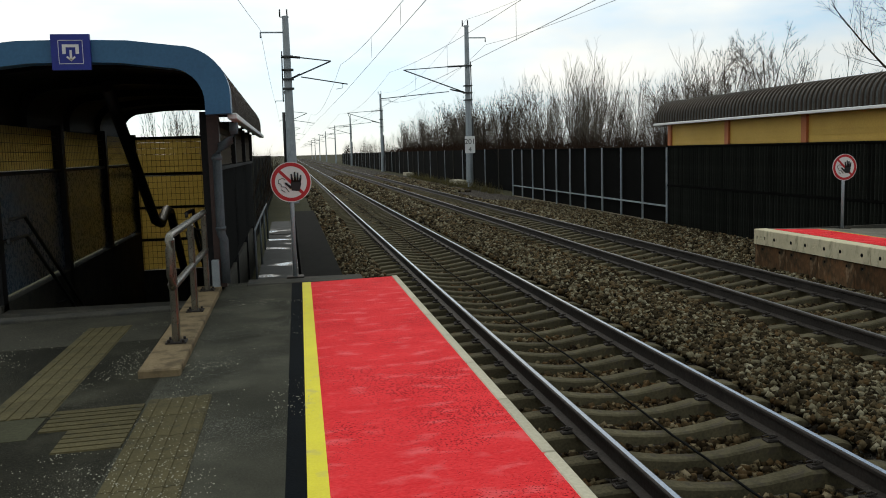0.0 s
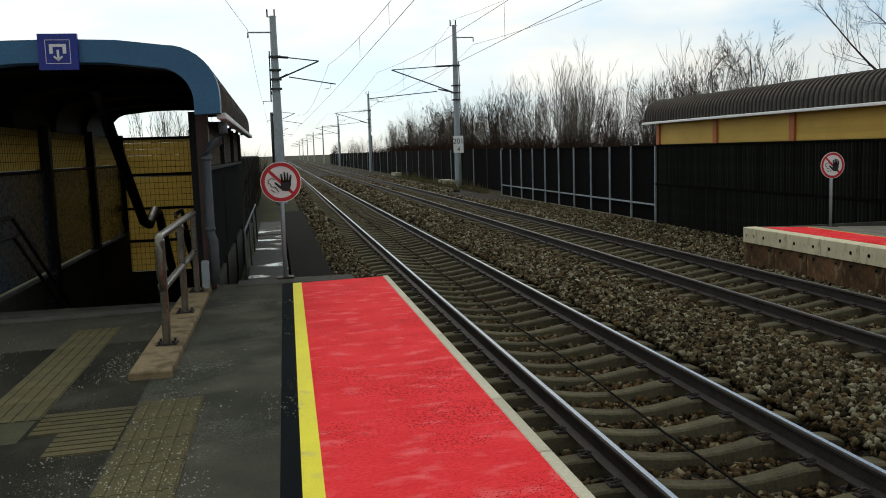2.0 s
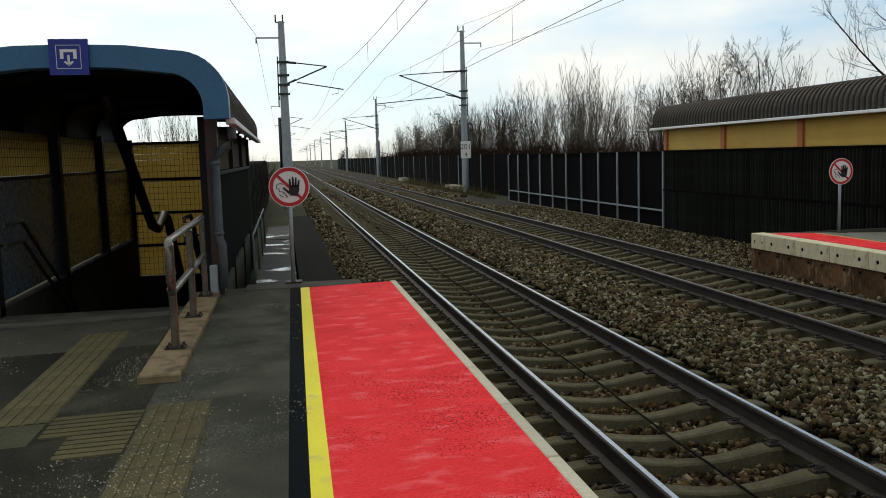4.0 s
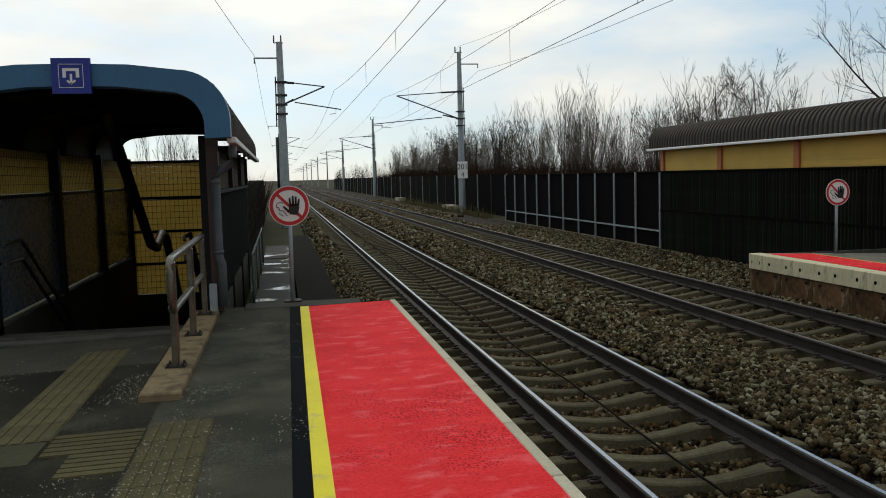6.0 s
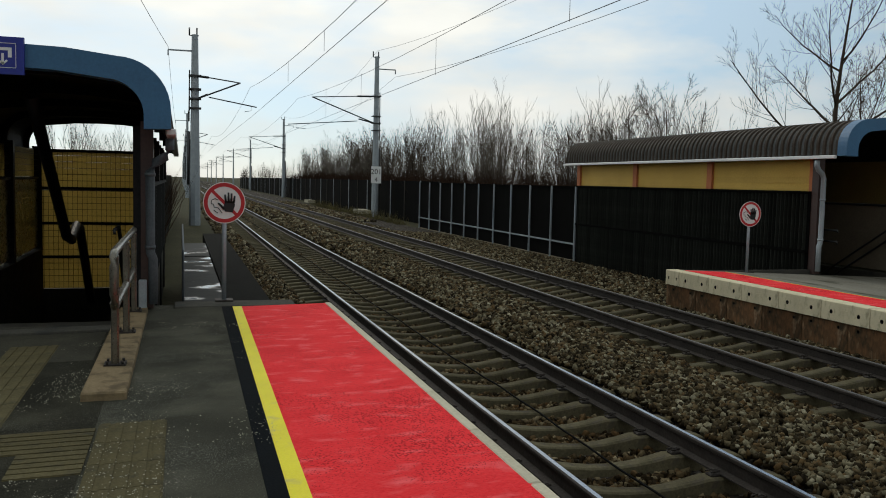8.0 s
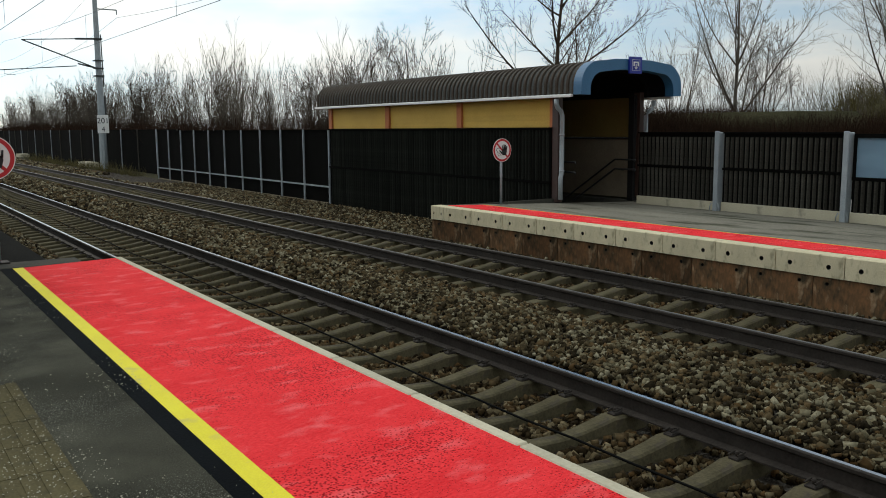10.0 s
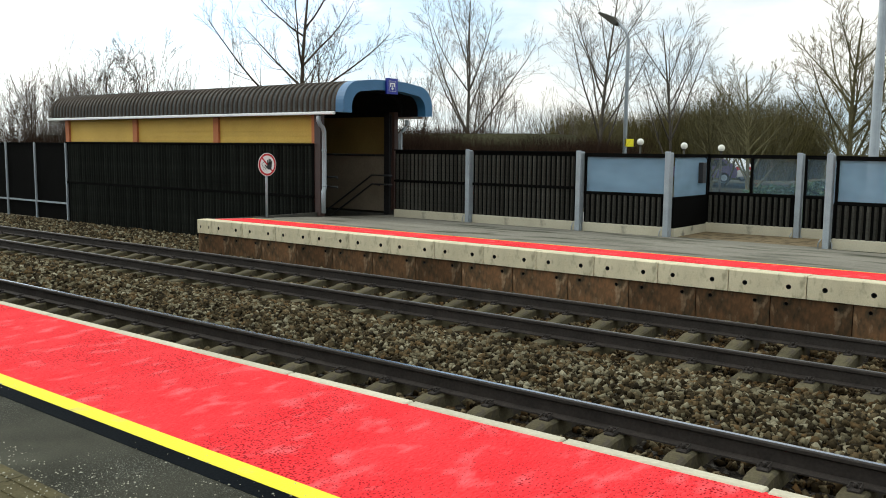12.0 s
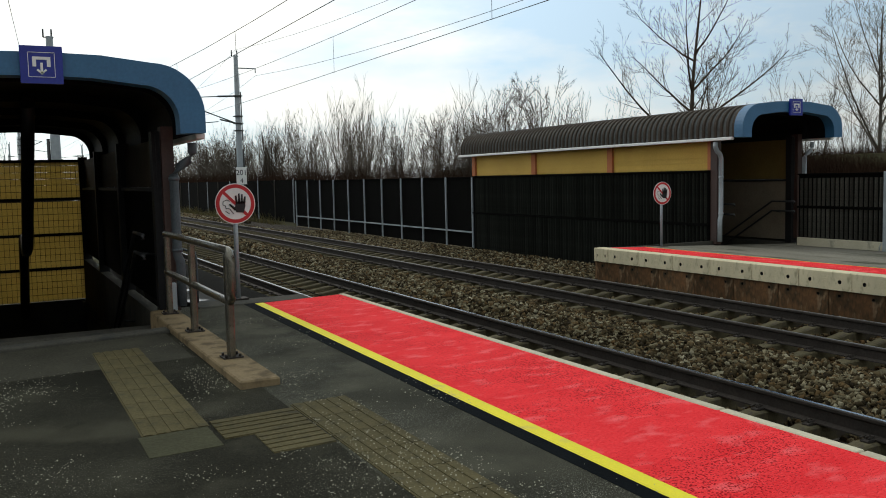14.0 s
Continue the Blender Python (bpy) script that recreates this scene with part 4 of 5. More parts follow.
# ---- prohibition signs ----
def prohibition(x, y, z0, zc, r, label):
    s = thing("warning_sign", (x, y, z0), label, "sign", "no entry signs")
    h = zc - z0
    bm = bmesh.new()
    tube(bm, [(0, 0.03, 0), (0, 0.03, h + r * 0.9)], 0.03, 10)
    part("pole", bm, STEEL, s, "grey steel pole")
    solid("base_plate", RAIL_SIDE, (-0.11, 0.11, -0.08, 0.14, 0, 0.02), parent=s)
    for dz in (-0.12, 0.12):
        solid("bracket", STEEL, (-0.05, 0.05, -0.002, 0.04, h + dz - 0.02, h + dz + 0.02), parent=s)

    def disc(rad, d0, d1, seg=40):
        b = bmesh.new()
        prism(b, [(rad * math.cos(2 * math.pi * k / seg), h + rad * math.sin(2 * math.pi * k / seg)) for k in range(seg)], "y", d0, d1)
        return b
    face = part("disc", disc(r, -0.006, 0.0), WHITE, s, "white round plate")
    bm = bmesh.new()
    seg = 48
    for k in range(seg):
        a, b = 2 * math.pi * k / seg, 2 * math.pi * (k + 1) / seg
        q = [(r * 0.96, a), (r * 0.96, b), (r * 0.78, b), (r * 0.78, a)]
        bm.faces.new([bm.verts.new((p * math.cos(t), -0.0085, h + p * math.sin(t))) for p, t in q])
    c, d = math.cos(radians(135)), math.sin(radians(135))
    e = 0.075 * r
    bm.faces.new([bm.verts.new((px, -0.0088, h + pz)) for px, pz in ((c * r * 0.8 - d * e, d * r * 0.8 + c * e), (c * r * 0.8 + d * e, d * r * 0.8 - c * e),
                                                                  (-c * r * 0.8 + d * e, -d * r * 0.8 - c * e), (-c * r * 0.8 - d * e, -d * r * 0.8 + c * e))])
    part("red_ring", bm, SIGN_RED, face, "red ring with diagonal bar")
    # raised palm as a plain shape
    bm = bmesh.new()
    ox, oz = 0.24 * r, 0.0
    prism(bm, [(ox - 0.22 * r, h - 0.42 * r), (ox + 0.16 * r, h - 0.46 * r), (ox + 0.26 * r, h - 0.1 * r), (ox + 0.2 * r, h + 0.08 * r), (ox - 0.22 * r, h + 0.08 * r), (ox - 0.27 * r, h - 0.2 * r)], "y", -0.0125, -0.0095)
    for fx, top in ((-0.17, 0.40), (-0.04, 0.5), (0.08, 0.46), (0.2, 0.34)):
        tube(bm, [(ox + fx * r, -0.011, h), (ox + fx * r * 1.25, -0.011, h + top * r)], 0.06 * r, 6, 0.045 * r)
    tube(bm, [(ox - 0.24 * r, -0.011, h - 0.3 * r), (ox - 0.52 * r, -0.011, h - 0.02 * r)], 0.07 * r, 6, 0.045 * r)
    part("palm_symbol", bm, BLACK, face, "black raised palm symbol")
    bm = bmesh.new()
    for a, b in (((-0.62, -0.05), (-0.6, 0.12)), ((-0.6, 0.12), (-0.42, 0.2)), ((-0.42, 0.2), (-0.28, 0.12)), ((-0.62, -0.05), (-0.5, -0.08)), ((-0.5, -0.08), (-0.48, -0.22)),
                 ((-0.48, -0.22), (-0.3, -0.24)), ((-0.3, -0.24), (-0.1, -0.5)), ((-0.5, -0.36), (-0.3, -0.5)), ((-0.3, -0.02), (-0.24, -0.12))):
        tube(bm, [(a[0] * r, -0.010, h + a[1] * r), (b[0] * r, -0.010, h + b[1] * r)], 0.018 * r, 5)
    part("outline_symbol", bm, BLACK, face, "thin black outline symbol")
    return s


prohibition(-1.29, 0.45, -0.02, 1.235, 0.262, "round red and white prohibition sign on a pole")
prohibition(9.5, 4.55, -0.19, 1.04, 0.262, "round prohibition sign on the far platform")


# ---- catenary masts and wires ----
def mast(x, y, z0, top, side, r0, plate=False, detail=True, arm_z=(6.9, 5.6), label="grey steel catenary mast with bracket arms"):
    m = thing("catenary_mast", (x, y, z0), label, "mast", "catenary masts")
    h = top - z0
    bm = bmesh.new()
    bmesh.ops.create_cone(bm, cap_ends=True, segments=8, radius1=r0, radius2=r0 * 0.55, depth=h, matrix=Matrix.Translation((0, 0, h / 2)))
    part("pole", bm, STEEL, m)
    bm = bmesh.new()
    a1, a2 = arm_z[0] - z0, arm_z[1] - z0
    tx = (TRACKS[0] if side > 0 else TRACKS[1]) - x
    tip = tx * 0.82
    tube(bm, [(0.1 * side, 0, a1), (tip * 0.3, 0, a1 - 0.05)], 0.07, 6)
    tube(bm, [(tip * 0.3, 0, a1 - 0.05), (tip, 0, a1 - 0.25)], 0.035, 6)
    tube(bm, [(0.1 * side, 0, a2), (tip, 0, a1 - 0.25)], 0.045, 6)
    tube(bm, [(0.1 * side, 0, a2), (tip * 0.28, 0, a2 + 0.27)], 0.055, 6)
    part("cantilever", bm, WIRE, m, "dark bracket arm")
    bm = bmesh.new()
    tube(bm, [(tip * 0.3, 0, a2 + 0.12), (tx * 1.12, 0, a2 - 0.3)], 0.034, 6)
    tube(bm, [(tx * 1.02, 0, a2 - 0.27), (tx * 1.02, 0, a2 - 0.5), (tx * 0.9, 0, a2 - 0.56)], 0.016, 6)
    part("registration_arm", bm, WIRE, m)
    if detail:
        bm = bmesh.new()
        box(bm, -0.05, 0.05, -0.04, 0.04, h - 0.9, h - 0.82)
        tube(bm, [(0.0, 0, h - 0.86), (-side * 1.35, 0, h - 0.86)], 0.045, 6)
        tube(bm, [(-side * 1.35, 0, h - 0.86), (-side * 1.35, 0, h - 1.15)], 0.04, 6)
        part("cross_arm", bm, STEEL, m)
        bm = bmesh.new()
        tube(bm, [(-0.28, 0, h - 0.05), (0.2, 0, h - 0.05)], 0.03, 6)
        for q in (-0.28, 0.1):
            tube(bm, [(q, 0, h - 0.05), (q, 0, h + 0.35)], 0.045, 6)
        part("insulator", bm, WIRE, m)
        bm = bmesh.new()
        for zz in (a1, a2, a2 + 0.5, a2 - 0.5):
            box(bm, -r0 - 0.02, r0 + 0.02, -r0 - 0.02, r0 + 0.02, zz - 0.04, zz + 0.04)
        tube(bm, [(-side * (r0 + 0.0), 0, a2 - 1.2), (-side * (r0 * 0.9), 0, a1 + 0.3)], 0.04, 6)
        tube(bm, [(-side * (r0 + 0.02), 0.1, 2.2), (-side * (r0 + 0.02), 0.1, 5.0)], 0.09, 6)
        part("tension_gear", bm, WIRE, m, "counterweight and cable gear")
    if plate:
        p = solid("number_plate", WHITE, (-0.36, 0.36, -r0 - 0.05, -r0 - 0.02, 2.55, 3.75), parent=m, label="white kilometre plate")
        for txt, zz, sz in (("201", 3.2, 0.52), ("4", 2.66, 0.46)):
            cu = bpy.data.curves.new("digits", "FONT")
            cu.body, cu.size, cu.align_x, cu.extrude = txt, sz, "CENTER", 0.004
            ob = new("digits", cu)
            dg = bpy.context.evaluated_depsgraph_get()
            me = bpy.data.meshes.new_from_object(ob.evaluated_get(dg))
            bpy.data.objects.remove(ob)
            me.materials.clear()
            me.materials.append(BLACK)
            d = part("digits", me, None, p, at=(0, -r0 - 0.056, zz))
            d.rotation_euler.x = math.pi / 2
    return m


mast(-1.12, 37.5, -1.1, 9.0, 1, 0.30, arm_z=(6.85, 5.65))
mast(11.48, 50.3, -1.2, 10.3, -1, 0.27, plate=True, arm_z=(7.5, 5.6))
mast(11.6, 110, -1.1, 9.6, -1, 0.24, arm_z=(7.3, 5.6))
for q in range(7):
    mast(-1.12, 98 + 60 * q, -1.1, 9.0, 1, 0.22, detail=q < 2, arm_z=(6.85, 5.65), label="distant grey catenary mast")
    if q:
        mast(11.6, 110 + 60 * q, -1.1, 9.2, -1, 0.22, detail=q < 2, arm_z=(7.1, 5.6), label="distant grey catenary mast")


def wire(name, spans, r, label, drop=0.0, stagger=0.0):
    bm = bmesh.new()
    for a, b in zip(spans, spans[1:]):
        pts = []
        for k in range(13):
            f = k / 12
            p = Vector(a).lerp(Vector(b), f)
            pts.append((p.x, p.y, p.z - drop * 4 * f * (1 - f)))
        tube(bm, pts, r, 5, caps=False)
    return tagged(part(name, bm, WIRE), label, "overhead wire", "overhead wires")


wire("contact_wire", [(1.75, -28, 4.86), (1.9, 37.5, 4.9), (1.6, 98, 4.9), (1.8, 300, 4.9)], 0.009, "thin dark contact wire over the track")
wire("contact_wire", [(5.93, -20, 4.95), (5.75, 50.3, 4.95), (6.0, 110, 4.95), (5.9, 300, 4.9)], 0.009, "thin dark contact wire over the track")
wire("catenary_wire", [(1.75, -28, 6.3), (1.75, 37.5, 6.4), (1.75, 98, 6.5), (1.75, 300, 6.5)], 0.009, "thin sagging carrier wire", 1.0)
wire("catenary_wire", [(5.93, -20, 6.9), (5.93, 50.3, 7.1), (5.93, 110, 7.0), (5.93, 300, 6.9)], 0.009, "thin sagging carrier wire", 0.9)
wire("feeder_wire", [(-5.9, -28, 8.1), (-2.47, 37.5, 8.3), (-2.47, 98, 7.85), (-2.47, 300, 7.85)], 0.011, "dark feeder wire on the mast arm", 0.5)
wire("feeder_wire", [(12.8, -26, 8.9), (12.83, 50.3, 8.95), (12.9, 110, 8.5), (12.9, 300, 8.2)], 0.011, "dark feeder wire on the mast arm", 1.3)
wire("earth_wire", [(11.5, -26, 10.7), (11.5, 50.3, 10.7), (11.6, 110, 9.9)], 0.009, "thin earth wire between mast tops", 1.7)
for tx, y0, top, low in ((1.75, 4.0, 5.36, 4.87), (1.75, 12.0, 5.42, 4.88), (1.75, 20.0, 5.62, 4.89), (5.93, 6.0, 6.03, 4.95), (5.93, 16.0, 6.09, 4.95), (5.93, 28.0, 6.32, 4.95), (5.93, 38.0, 6.65, 4.95)):
    bm = bmesh.new()
    tube(bm, [(tx, y0, low), (tx, y0, top)], 0.006, 5)
    tagged(part("dropper", bm, WIRE), "thin dropper wire between the overhead wires", "overhead wire", "droppers")


# ---- distant train ----
train = thing("train", (TRACKS[0], 480, RAIL_Z), "distant white and teal passenger train with dark windscreen", "train")
TEAL = material("teal_paint", (0.03, 0.32, 0.42), (0.03, 0.27, 0.36), 0.4, scale=1, fine=20, bump=0)
bm = bmesh.new()
prism(bm, [(-1.38, 0.9), (1.38, 0.9), (1.4, 2.6), (1.15, 3.9), (0.6, 4.25), (-0.6, 4.25), (-1.15, 3.9), (-1.4, 2.6)], "y", 0.6, 75)
part("body", bm, WHITE, train)
bm = bmesh.new()
prism(bm, [(-1.2, 1.9), (1.2, 1.9), (1.05, 3.6), (0.6, 4.1), (-0.6, 4.1), (-1.05, 3.6)], "y", 0.3, 0.62)
part("windscreen", bm, BLACK, train, "black windscreen")
solid("bumper", TEAL, (-1.36, 1.36, 0.2, 0.65, 0.35, 1.3), parent=train, bevel=0.1)
LAMP = bpy.data.materials.new("headlight")
LAMP.use_nodes = True
LAMP.node_tree.nodes["Principled BSDF"].inputs["Emission Color"].default_value = (1, 0.97, 0.9, 1)
LAMP.node_tree.nodes["Principled BSDF"].inputs["Emission Strength"].default_value = 8
for lx, lz in ((-0.95, 1.55), (0.95, 1.55), (0, 3.95)):
    solid("headlight", LAMP, (lx - 0.18, lx + 0.18, 0.1, 0.3, lz - 0.1, lz + 0.1), parent=train)


# ---- bare trees ----
def bend(rnd, segs, p, d, length, r, level, n, wobble, up, min_r):
    """One branch as n short segments; returns the points along it with direction and radius."""
    q, out = p.copy(), []
    for k in range(n):
        d = (d + Vector((rnd.uniform(-1, 1), rnd.uniform(-1, 1), rnd.uniform(-1, 1))) * wobble + Vector((0, 0, up))).normalized()
        s = q + d * (length / n)
        fine = 0.55 if level > 2 else 0.0
        r1, r2 = (max(r * (1 - 0.8 * q_ / n), min_r * (1 - fine * q_ / n)) for q_ in (k, k + 1))
        segs.append((q.copy(), s.copy(), r1, r2, level))
        out.append((q.copy(), s.copy(), d.copy(), r1))
        q = s
    return out


def twigs(rnd, segs, limb, length, level, last, count, angle, min_r, from_=0.25):
    """Side shoots along a branch, and theirs in turn."""
    n = len(limb)
    for i in range(count):
        f = from_ + (1 - from_) * (i + rnd.random()) / count
        a, b, d, r = limb[min(int(f * n), n - 1)]
        p = a.lerp(b, (f * n) % 1.0)
        side = d.orthogonal().normalized()
        side.rotate(Matrix.Rotation(rnd.uniform(0, 6.28), 3, d))
        e = (d * math.cos(angle) + side * math.sin(angle) * rnd.uniform(0.7, 1.2)).normalized()
        ln = length * rnd.uniform(0.6, 1.15) * (1.15 - 0.6 * f)
        sub = bend(rnd, segs, p, e, ln, max(r * 0.36, min_r), level, 4 if level < last else 3, 0.09, 0.09, min_r)
        if level < last:
            twigs(rnd, segs, sub, ln * 0.5, level + 1, last, 5 if level == 1 else 4, angle * 0.95, min_r)


def broad_tree(seed, height, trunk_r, limbs, fork, open_, min_r, shoots=11):
    """A trunk that forks into long rising limbs."""
    rnd, segs = random.Random(seed), []
    trunk = bend(rnd, segs, Vector((0, 0, -0.15)), Vector((0, 0, 1)), height * 0.92, trunk_r, 0, 8, 0.05, 0.02, min_r)
    for i in range(limbs):
        f = fork + (0.75 - fork) * i / limbs
        a, b, d, r = trunk[int(f * 8)]
        az = 2.4 * i + rnd.uniform(-0.4, 0.4)
        e = Vector((math.cos(az) * open_, math.sin(az) * open_, 0.75)).normalized()
        ln = height * rnd.uniform(0.42, 0.62) * (1.15 - 0.55 * f)
        limb = bend(rnd, segs, a.lerp(b, rnd.random()), e, ln, r * 0.6, 1, 6, 0.10, 0.07, min_r)
        twigs(rnd, segs, limb, ln * 0.42, 2, 4, shoots, 0.75, min_r)
    twigs(rnd, segs, trunk, height * 0.24, 2, 4, 9, 0.8, min_r, 0.45)
    return segs


def coppice(seed, height, trunk_r, stems, min_r):
    """Several thin stems from one stool, each with short rising twigs."""
    rnd, segs = random.Random(seed), []
    for i in range(stems):
        az = 2.4 * i
        lean = rnd.uniform(0.03, 0.28)
        d = Vector((math.cos(az) * lean, math.sin(az) * lean, 1)).normalized()
        h = height * rnd.uniform(0.6, 1.0)
        stem = bend(rnd, segs, Vector((math.cos(az) * 0.25, math.sin(az) * 0.25, -0.1)), d, h, trunk_r * rnd.uniform(0.6, 1.0), 0, 7, 0.05, 0.02, min_r)
        twigs(rnd, segs, stem, h * 0.30, 2, 3, 19, 0.45, min_r, 0.2)
    return segs


def segs_to_mesh(name, segs, n, mat):
    vs, fs = [], []
    for a, b, r1, r2, _ in segs:
        d = (b - a).normalized()
        u = d.cross(Vector((0.31, 0.77, 0.55))).normalized()
        w = d.cross(u)
        base = len(vs)
        for p, r in ((a, r1), (b, r2)):
            for k in range(n):
                t = 2 * math.pi * k / n
                vs.append(p + r * (math.cos(t) * u + math.sin(t) * w))
        for k in range(n):
            j = (k + 1) % n
            fs.append((base + k, base + j, base + n + j, base + n + k))
    me = bpy.data.meshes.new(name)
    me.from_pydata([tuple(v) for v in vs], [], fs)
    me.materials.append(mat)
    return me


GREY_BARK = material("grey_bark", (0.15, 0.13, 0.105), (0.08, 0.07, 0.058), 0.9, scale=3, fine=25, bump=0.2, vary=0.25)
GREEN_BARK = material("mossy_bark", (0.14, 0.125, 0.065), (0.075, 0.066, 0.036), 0.9, scale=3, fine=25, bump=0.2, vary=0.2)
KINDS = ((coppice, dict(seed=21, height=7.6, trunk_r=0.04, stems=9, min_r=0.0061), GREY_BARK, "many-stemmed bare tree with fine upright twigs"),
         (coppice, dict(seed=22, height=8.2, trunk_r=0.045, stems=8, min_r=0.0061), BARK, "many-stemmed bare tree with fine upright twigs"),
         (coppice, dict(seed=23, height=6.2, trunk_r=0.032, stems=11, min_r=0.0061), GREY_BARK, "bare shrub of thin grey stems"),
         (broad_tree, dict(seed=31, height=9.5, trunk_r=0.13, limbs=8, fork=0.28, open_=1.15, min_r=0.0048, shoots=15), BARK, "bare tree with wide spreading dark branches"),
         (broad_tree, dict(seed=35, height=9.5, trunk_r=0.105, limbs=10, fork=0.2, open_=0.5, min_r=0.0051, shoots=17), GREY_BARK, "bare tree with long rising limbs"),
         (broad_tree, dict(seed=38, height=7.5, trunk_r=0.13, limbs=15, fork=0.12, open_=0.75, min_r=0.0082, shoots=17), GREEN_BARK, "bare tree with a dense mossy rounded crown"),
         (broad_tree, dict(seed=41, height=7.0, trunk_r=0.06, limbs=6, fork=0.2, open_=0.35, min_r=0.0075), BARK, "slim young bare tree with short twigs"))
rt = random.Random(3)
GZ = -1.06
firsts = {}


def plant(k, x, y, z=GZ, size=1.0, turn=None):
    m = Matrix.LocRotScale((x, y, z), Euler((0, 0, rt.uniform(0, 6.28) if turn is None else turn)), (size,) * 3)
    if k not in firsts:
        maker, kw, mat, lab = KINDS[k]
        t = firsts[k] = thing("bare_tree", (x, y, z), lab, "tree", "bare trees")
        segs = maker(**kw)
        part("trunk", segs_to_mesh("trunk", [s for s in segs if s[4] <= 1], 6, mat), None, t)
        part("crown", segs_to_mesh("crown", [s for s in segs if s[4] > 1], 3, mat), None, t)
        t.matrix_basis = m
    else:
        copy_thing(firsts[k], m).scale = (size,) * 3


# row behind the far fence
for i in range(95):
    y = 22 + i * 1.4 + rt.uniform(-0.9, 0.9)
    plant(rt.choice((0, 1, 2, 2, 6)), 16.5 + rt.uniform(0, 7) + 0.02 * y, y, size=rt.uniform(0.72, 1.0) if y < 45 else rt.uniform(0.9, 1.3))
for i in range(16):
    plant(rt.choice((0, 2, 6)), 15.5 + rt.uniform(0, 8), 17 + i * 1.5, size=rt.uniform(0.5, 0.85))
for i in range(22):
    plant(rt.choice((0, 1)), 20 + rt.uniform(0, 12), 155 + i * 12 + rt.uniform(-4, 4), size=rt.uniform(0.7, 1.0))
for x, y, k, s in ((23, 18.3, 3, 1.12), (30, 14, 4, 1.05), (35, 9.7, 4, 1.12), (38, 7.2, 4, 0.95), (35, 2.3, 5, 0.80), (36, -1.6, 5, 1.12), (38, -6.0, 3, 1.0), (40, -8.5, 5, 1.1),
                   (28, 22, 6, 1.2), (33, 20, 0, 1.0), (36, 17, 6, 1.0), (27, 17, 2, 0.8), (33, 12.5, 2, 0.75), (38, 13, 2, 0.8), (36, 10, 5, 0.6), (39, 5.5, 5, 0.7), (48, 8, 5, 0.8), (60, 4, 5, 0.7), (64, 0.5, 5, 0.6),
                   (34, -11, 5, 1.0), (37, -4.2, 5, 0.95), (42, -9.5, 5, 1.15), (46, -5.5, 5, 1.1), (44, -3.5, 0, 0.8), (31, 16, 0, 0.75), (40, 20, 1, 0.9), (45, 25, 1, 0.9)):
    plant(k, x, y, -0.5, s)
# shrubs beyond the near shelter
for x, y, k, s in ((-5.5, 22, 2, 0.8), (-4.2, 27, 2, 0.75), (-6, 34, 1, 0.7), (-5, 45, 0, 0.7), (-8, 55, 1, 0.8), (-6, 75, 2, 0.9), (-10, 100, 0, 0.9), (-16, 24, 2, 0.8), (-20, 40, 0, 0.9)):
    plant(k, x, y, GZ, s)


# brown thickets of thin twigs
def thicket(name, count, x0, x1, y0, y1, z, h0, h1, label, seed, thick=0.012, mat=TWIG):
    r = np.random.default_rng(seed)
    base = np.column_stack([r.uniform(x0, x1, count), r.uniform(y0, y1, count), np.full(count, z)])
    wave = 0.85 + 0.15 * np.sin(base[:, 1] * 0.45 + seed) * np.sin(base[:, 1] * 0.17 + 1)
    vs, fs = [], []
    hh = r.uniform(h0, h1, count) * wave
    lean = r.normal(0, 0.28, (count, 2))
    tip = base + np.column_stack([lean[:, 0] * hh, lean[:, 1] * hh, hh])
    mid = (base + tip) / 2 + np.column_stack([r.normal(0, 0.1, (count, 2)), np.zeros(count)])
    a = r.uniform(0, np.pi, count)
    for q in range(2):
        d = np.column_stack([np.cos(a + q * 1.57), np.sin(a + q * 1.57), np.zeros(count)]) * thick
        o = len(vs) * 0 + q * count * 5
        block = np.stack([base - d, base + d, mid - d * 0.7, mid + d * 0.7, tip], 1).reshape(-1, 3)
        vs.append(block)
        i5 = (np.arange(count) * 5 + o)[:, None]
        fs += [tuple(f) for f in (i5 + np.array([0, 1, 3, 2])[None]).tolist()]
        fs += [tuple(f) for f in (i5 + np.array([2, 3, 4])[None]).tolist()]
    me = bpy.data.meshes.new(name)
    me.from_pydata(np.concatenate(vs).tolist(), [], fs)
    me.materials.append(mat)
    return tagged(new(name, me), label, "thicket", kind="stuff")


thicket("thicket", 34000, 13.6, 18.5, 24, 130, GZ, 2.2, 4.3, "dense reddish-brown bare thicket behind the fence", 1, 0.015)
thicket("thicket", 60000, 19.5, 27, 3.5, 34, -0.5, 2.7, 3.4, "dense brown hedge bank behind the shelter", 2, 0.015)
thicket("thicket", 2500, -6.5, -2.6, 15, 60, GZ, 1.8, 3.6, "brown scrub beyond the stair shelter", 4, 0.016)
solid("earth_bank", GRASS, (21.5, 26, 5.0, 40, -1.0, 2.0), kind="structure", category="bank", label="brown earth bank under the hedge", bevel=0.6)
OLIVE = material("olive_twigs", (0.17, 0.145, 0.06), (0.085, 0.073, 0.034), 0.9, scale=0.4, fine=5, bump=0)
island_vary(OLIVE, 0.5)
thicket("thicket", 20000, 56, 66, 7, 26, -0.5, 3.0, 7.0, "olive-green tangled shrubs behind the car park", 11, 0.022, OLIVE)
thicket("thicket", 6000, 38, 46, -14, -1.5, -0.5, 2.0, 3.6, "olive-green tangled shrubs behind the car park", 12, 0.022, OLIVE)
thicket("thicket", 900, 10.2, 11.0, 38, 75, GZ, 0.3, 0.9, "dry weeds along the fence foot", 13, 0.012, OLIVE)


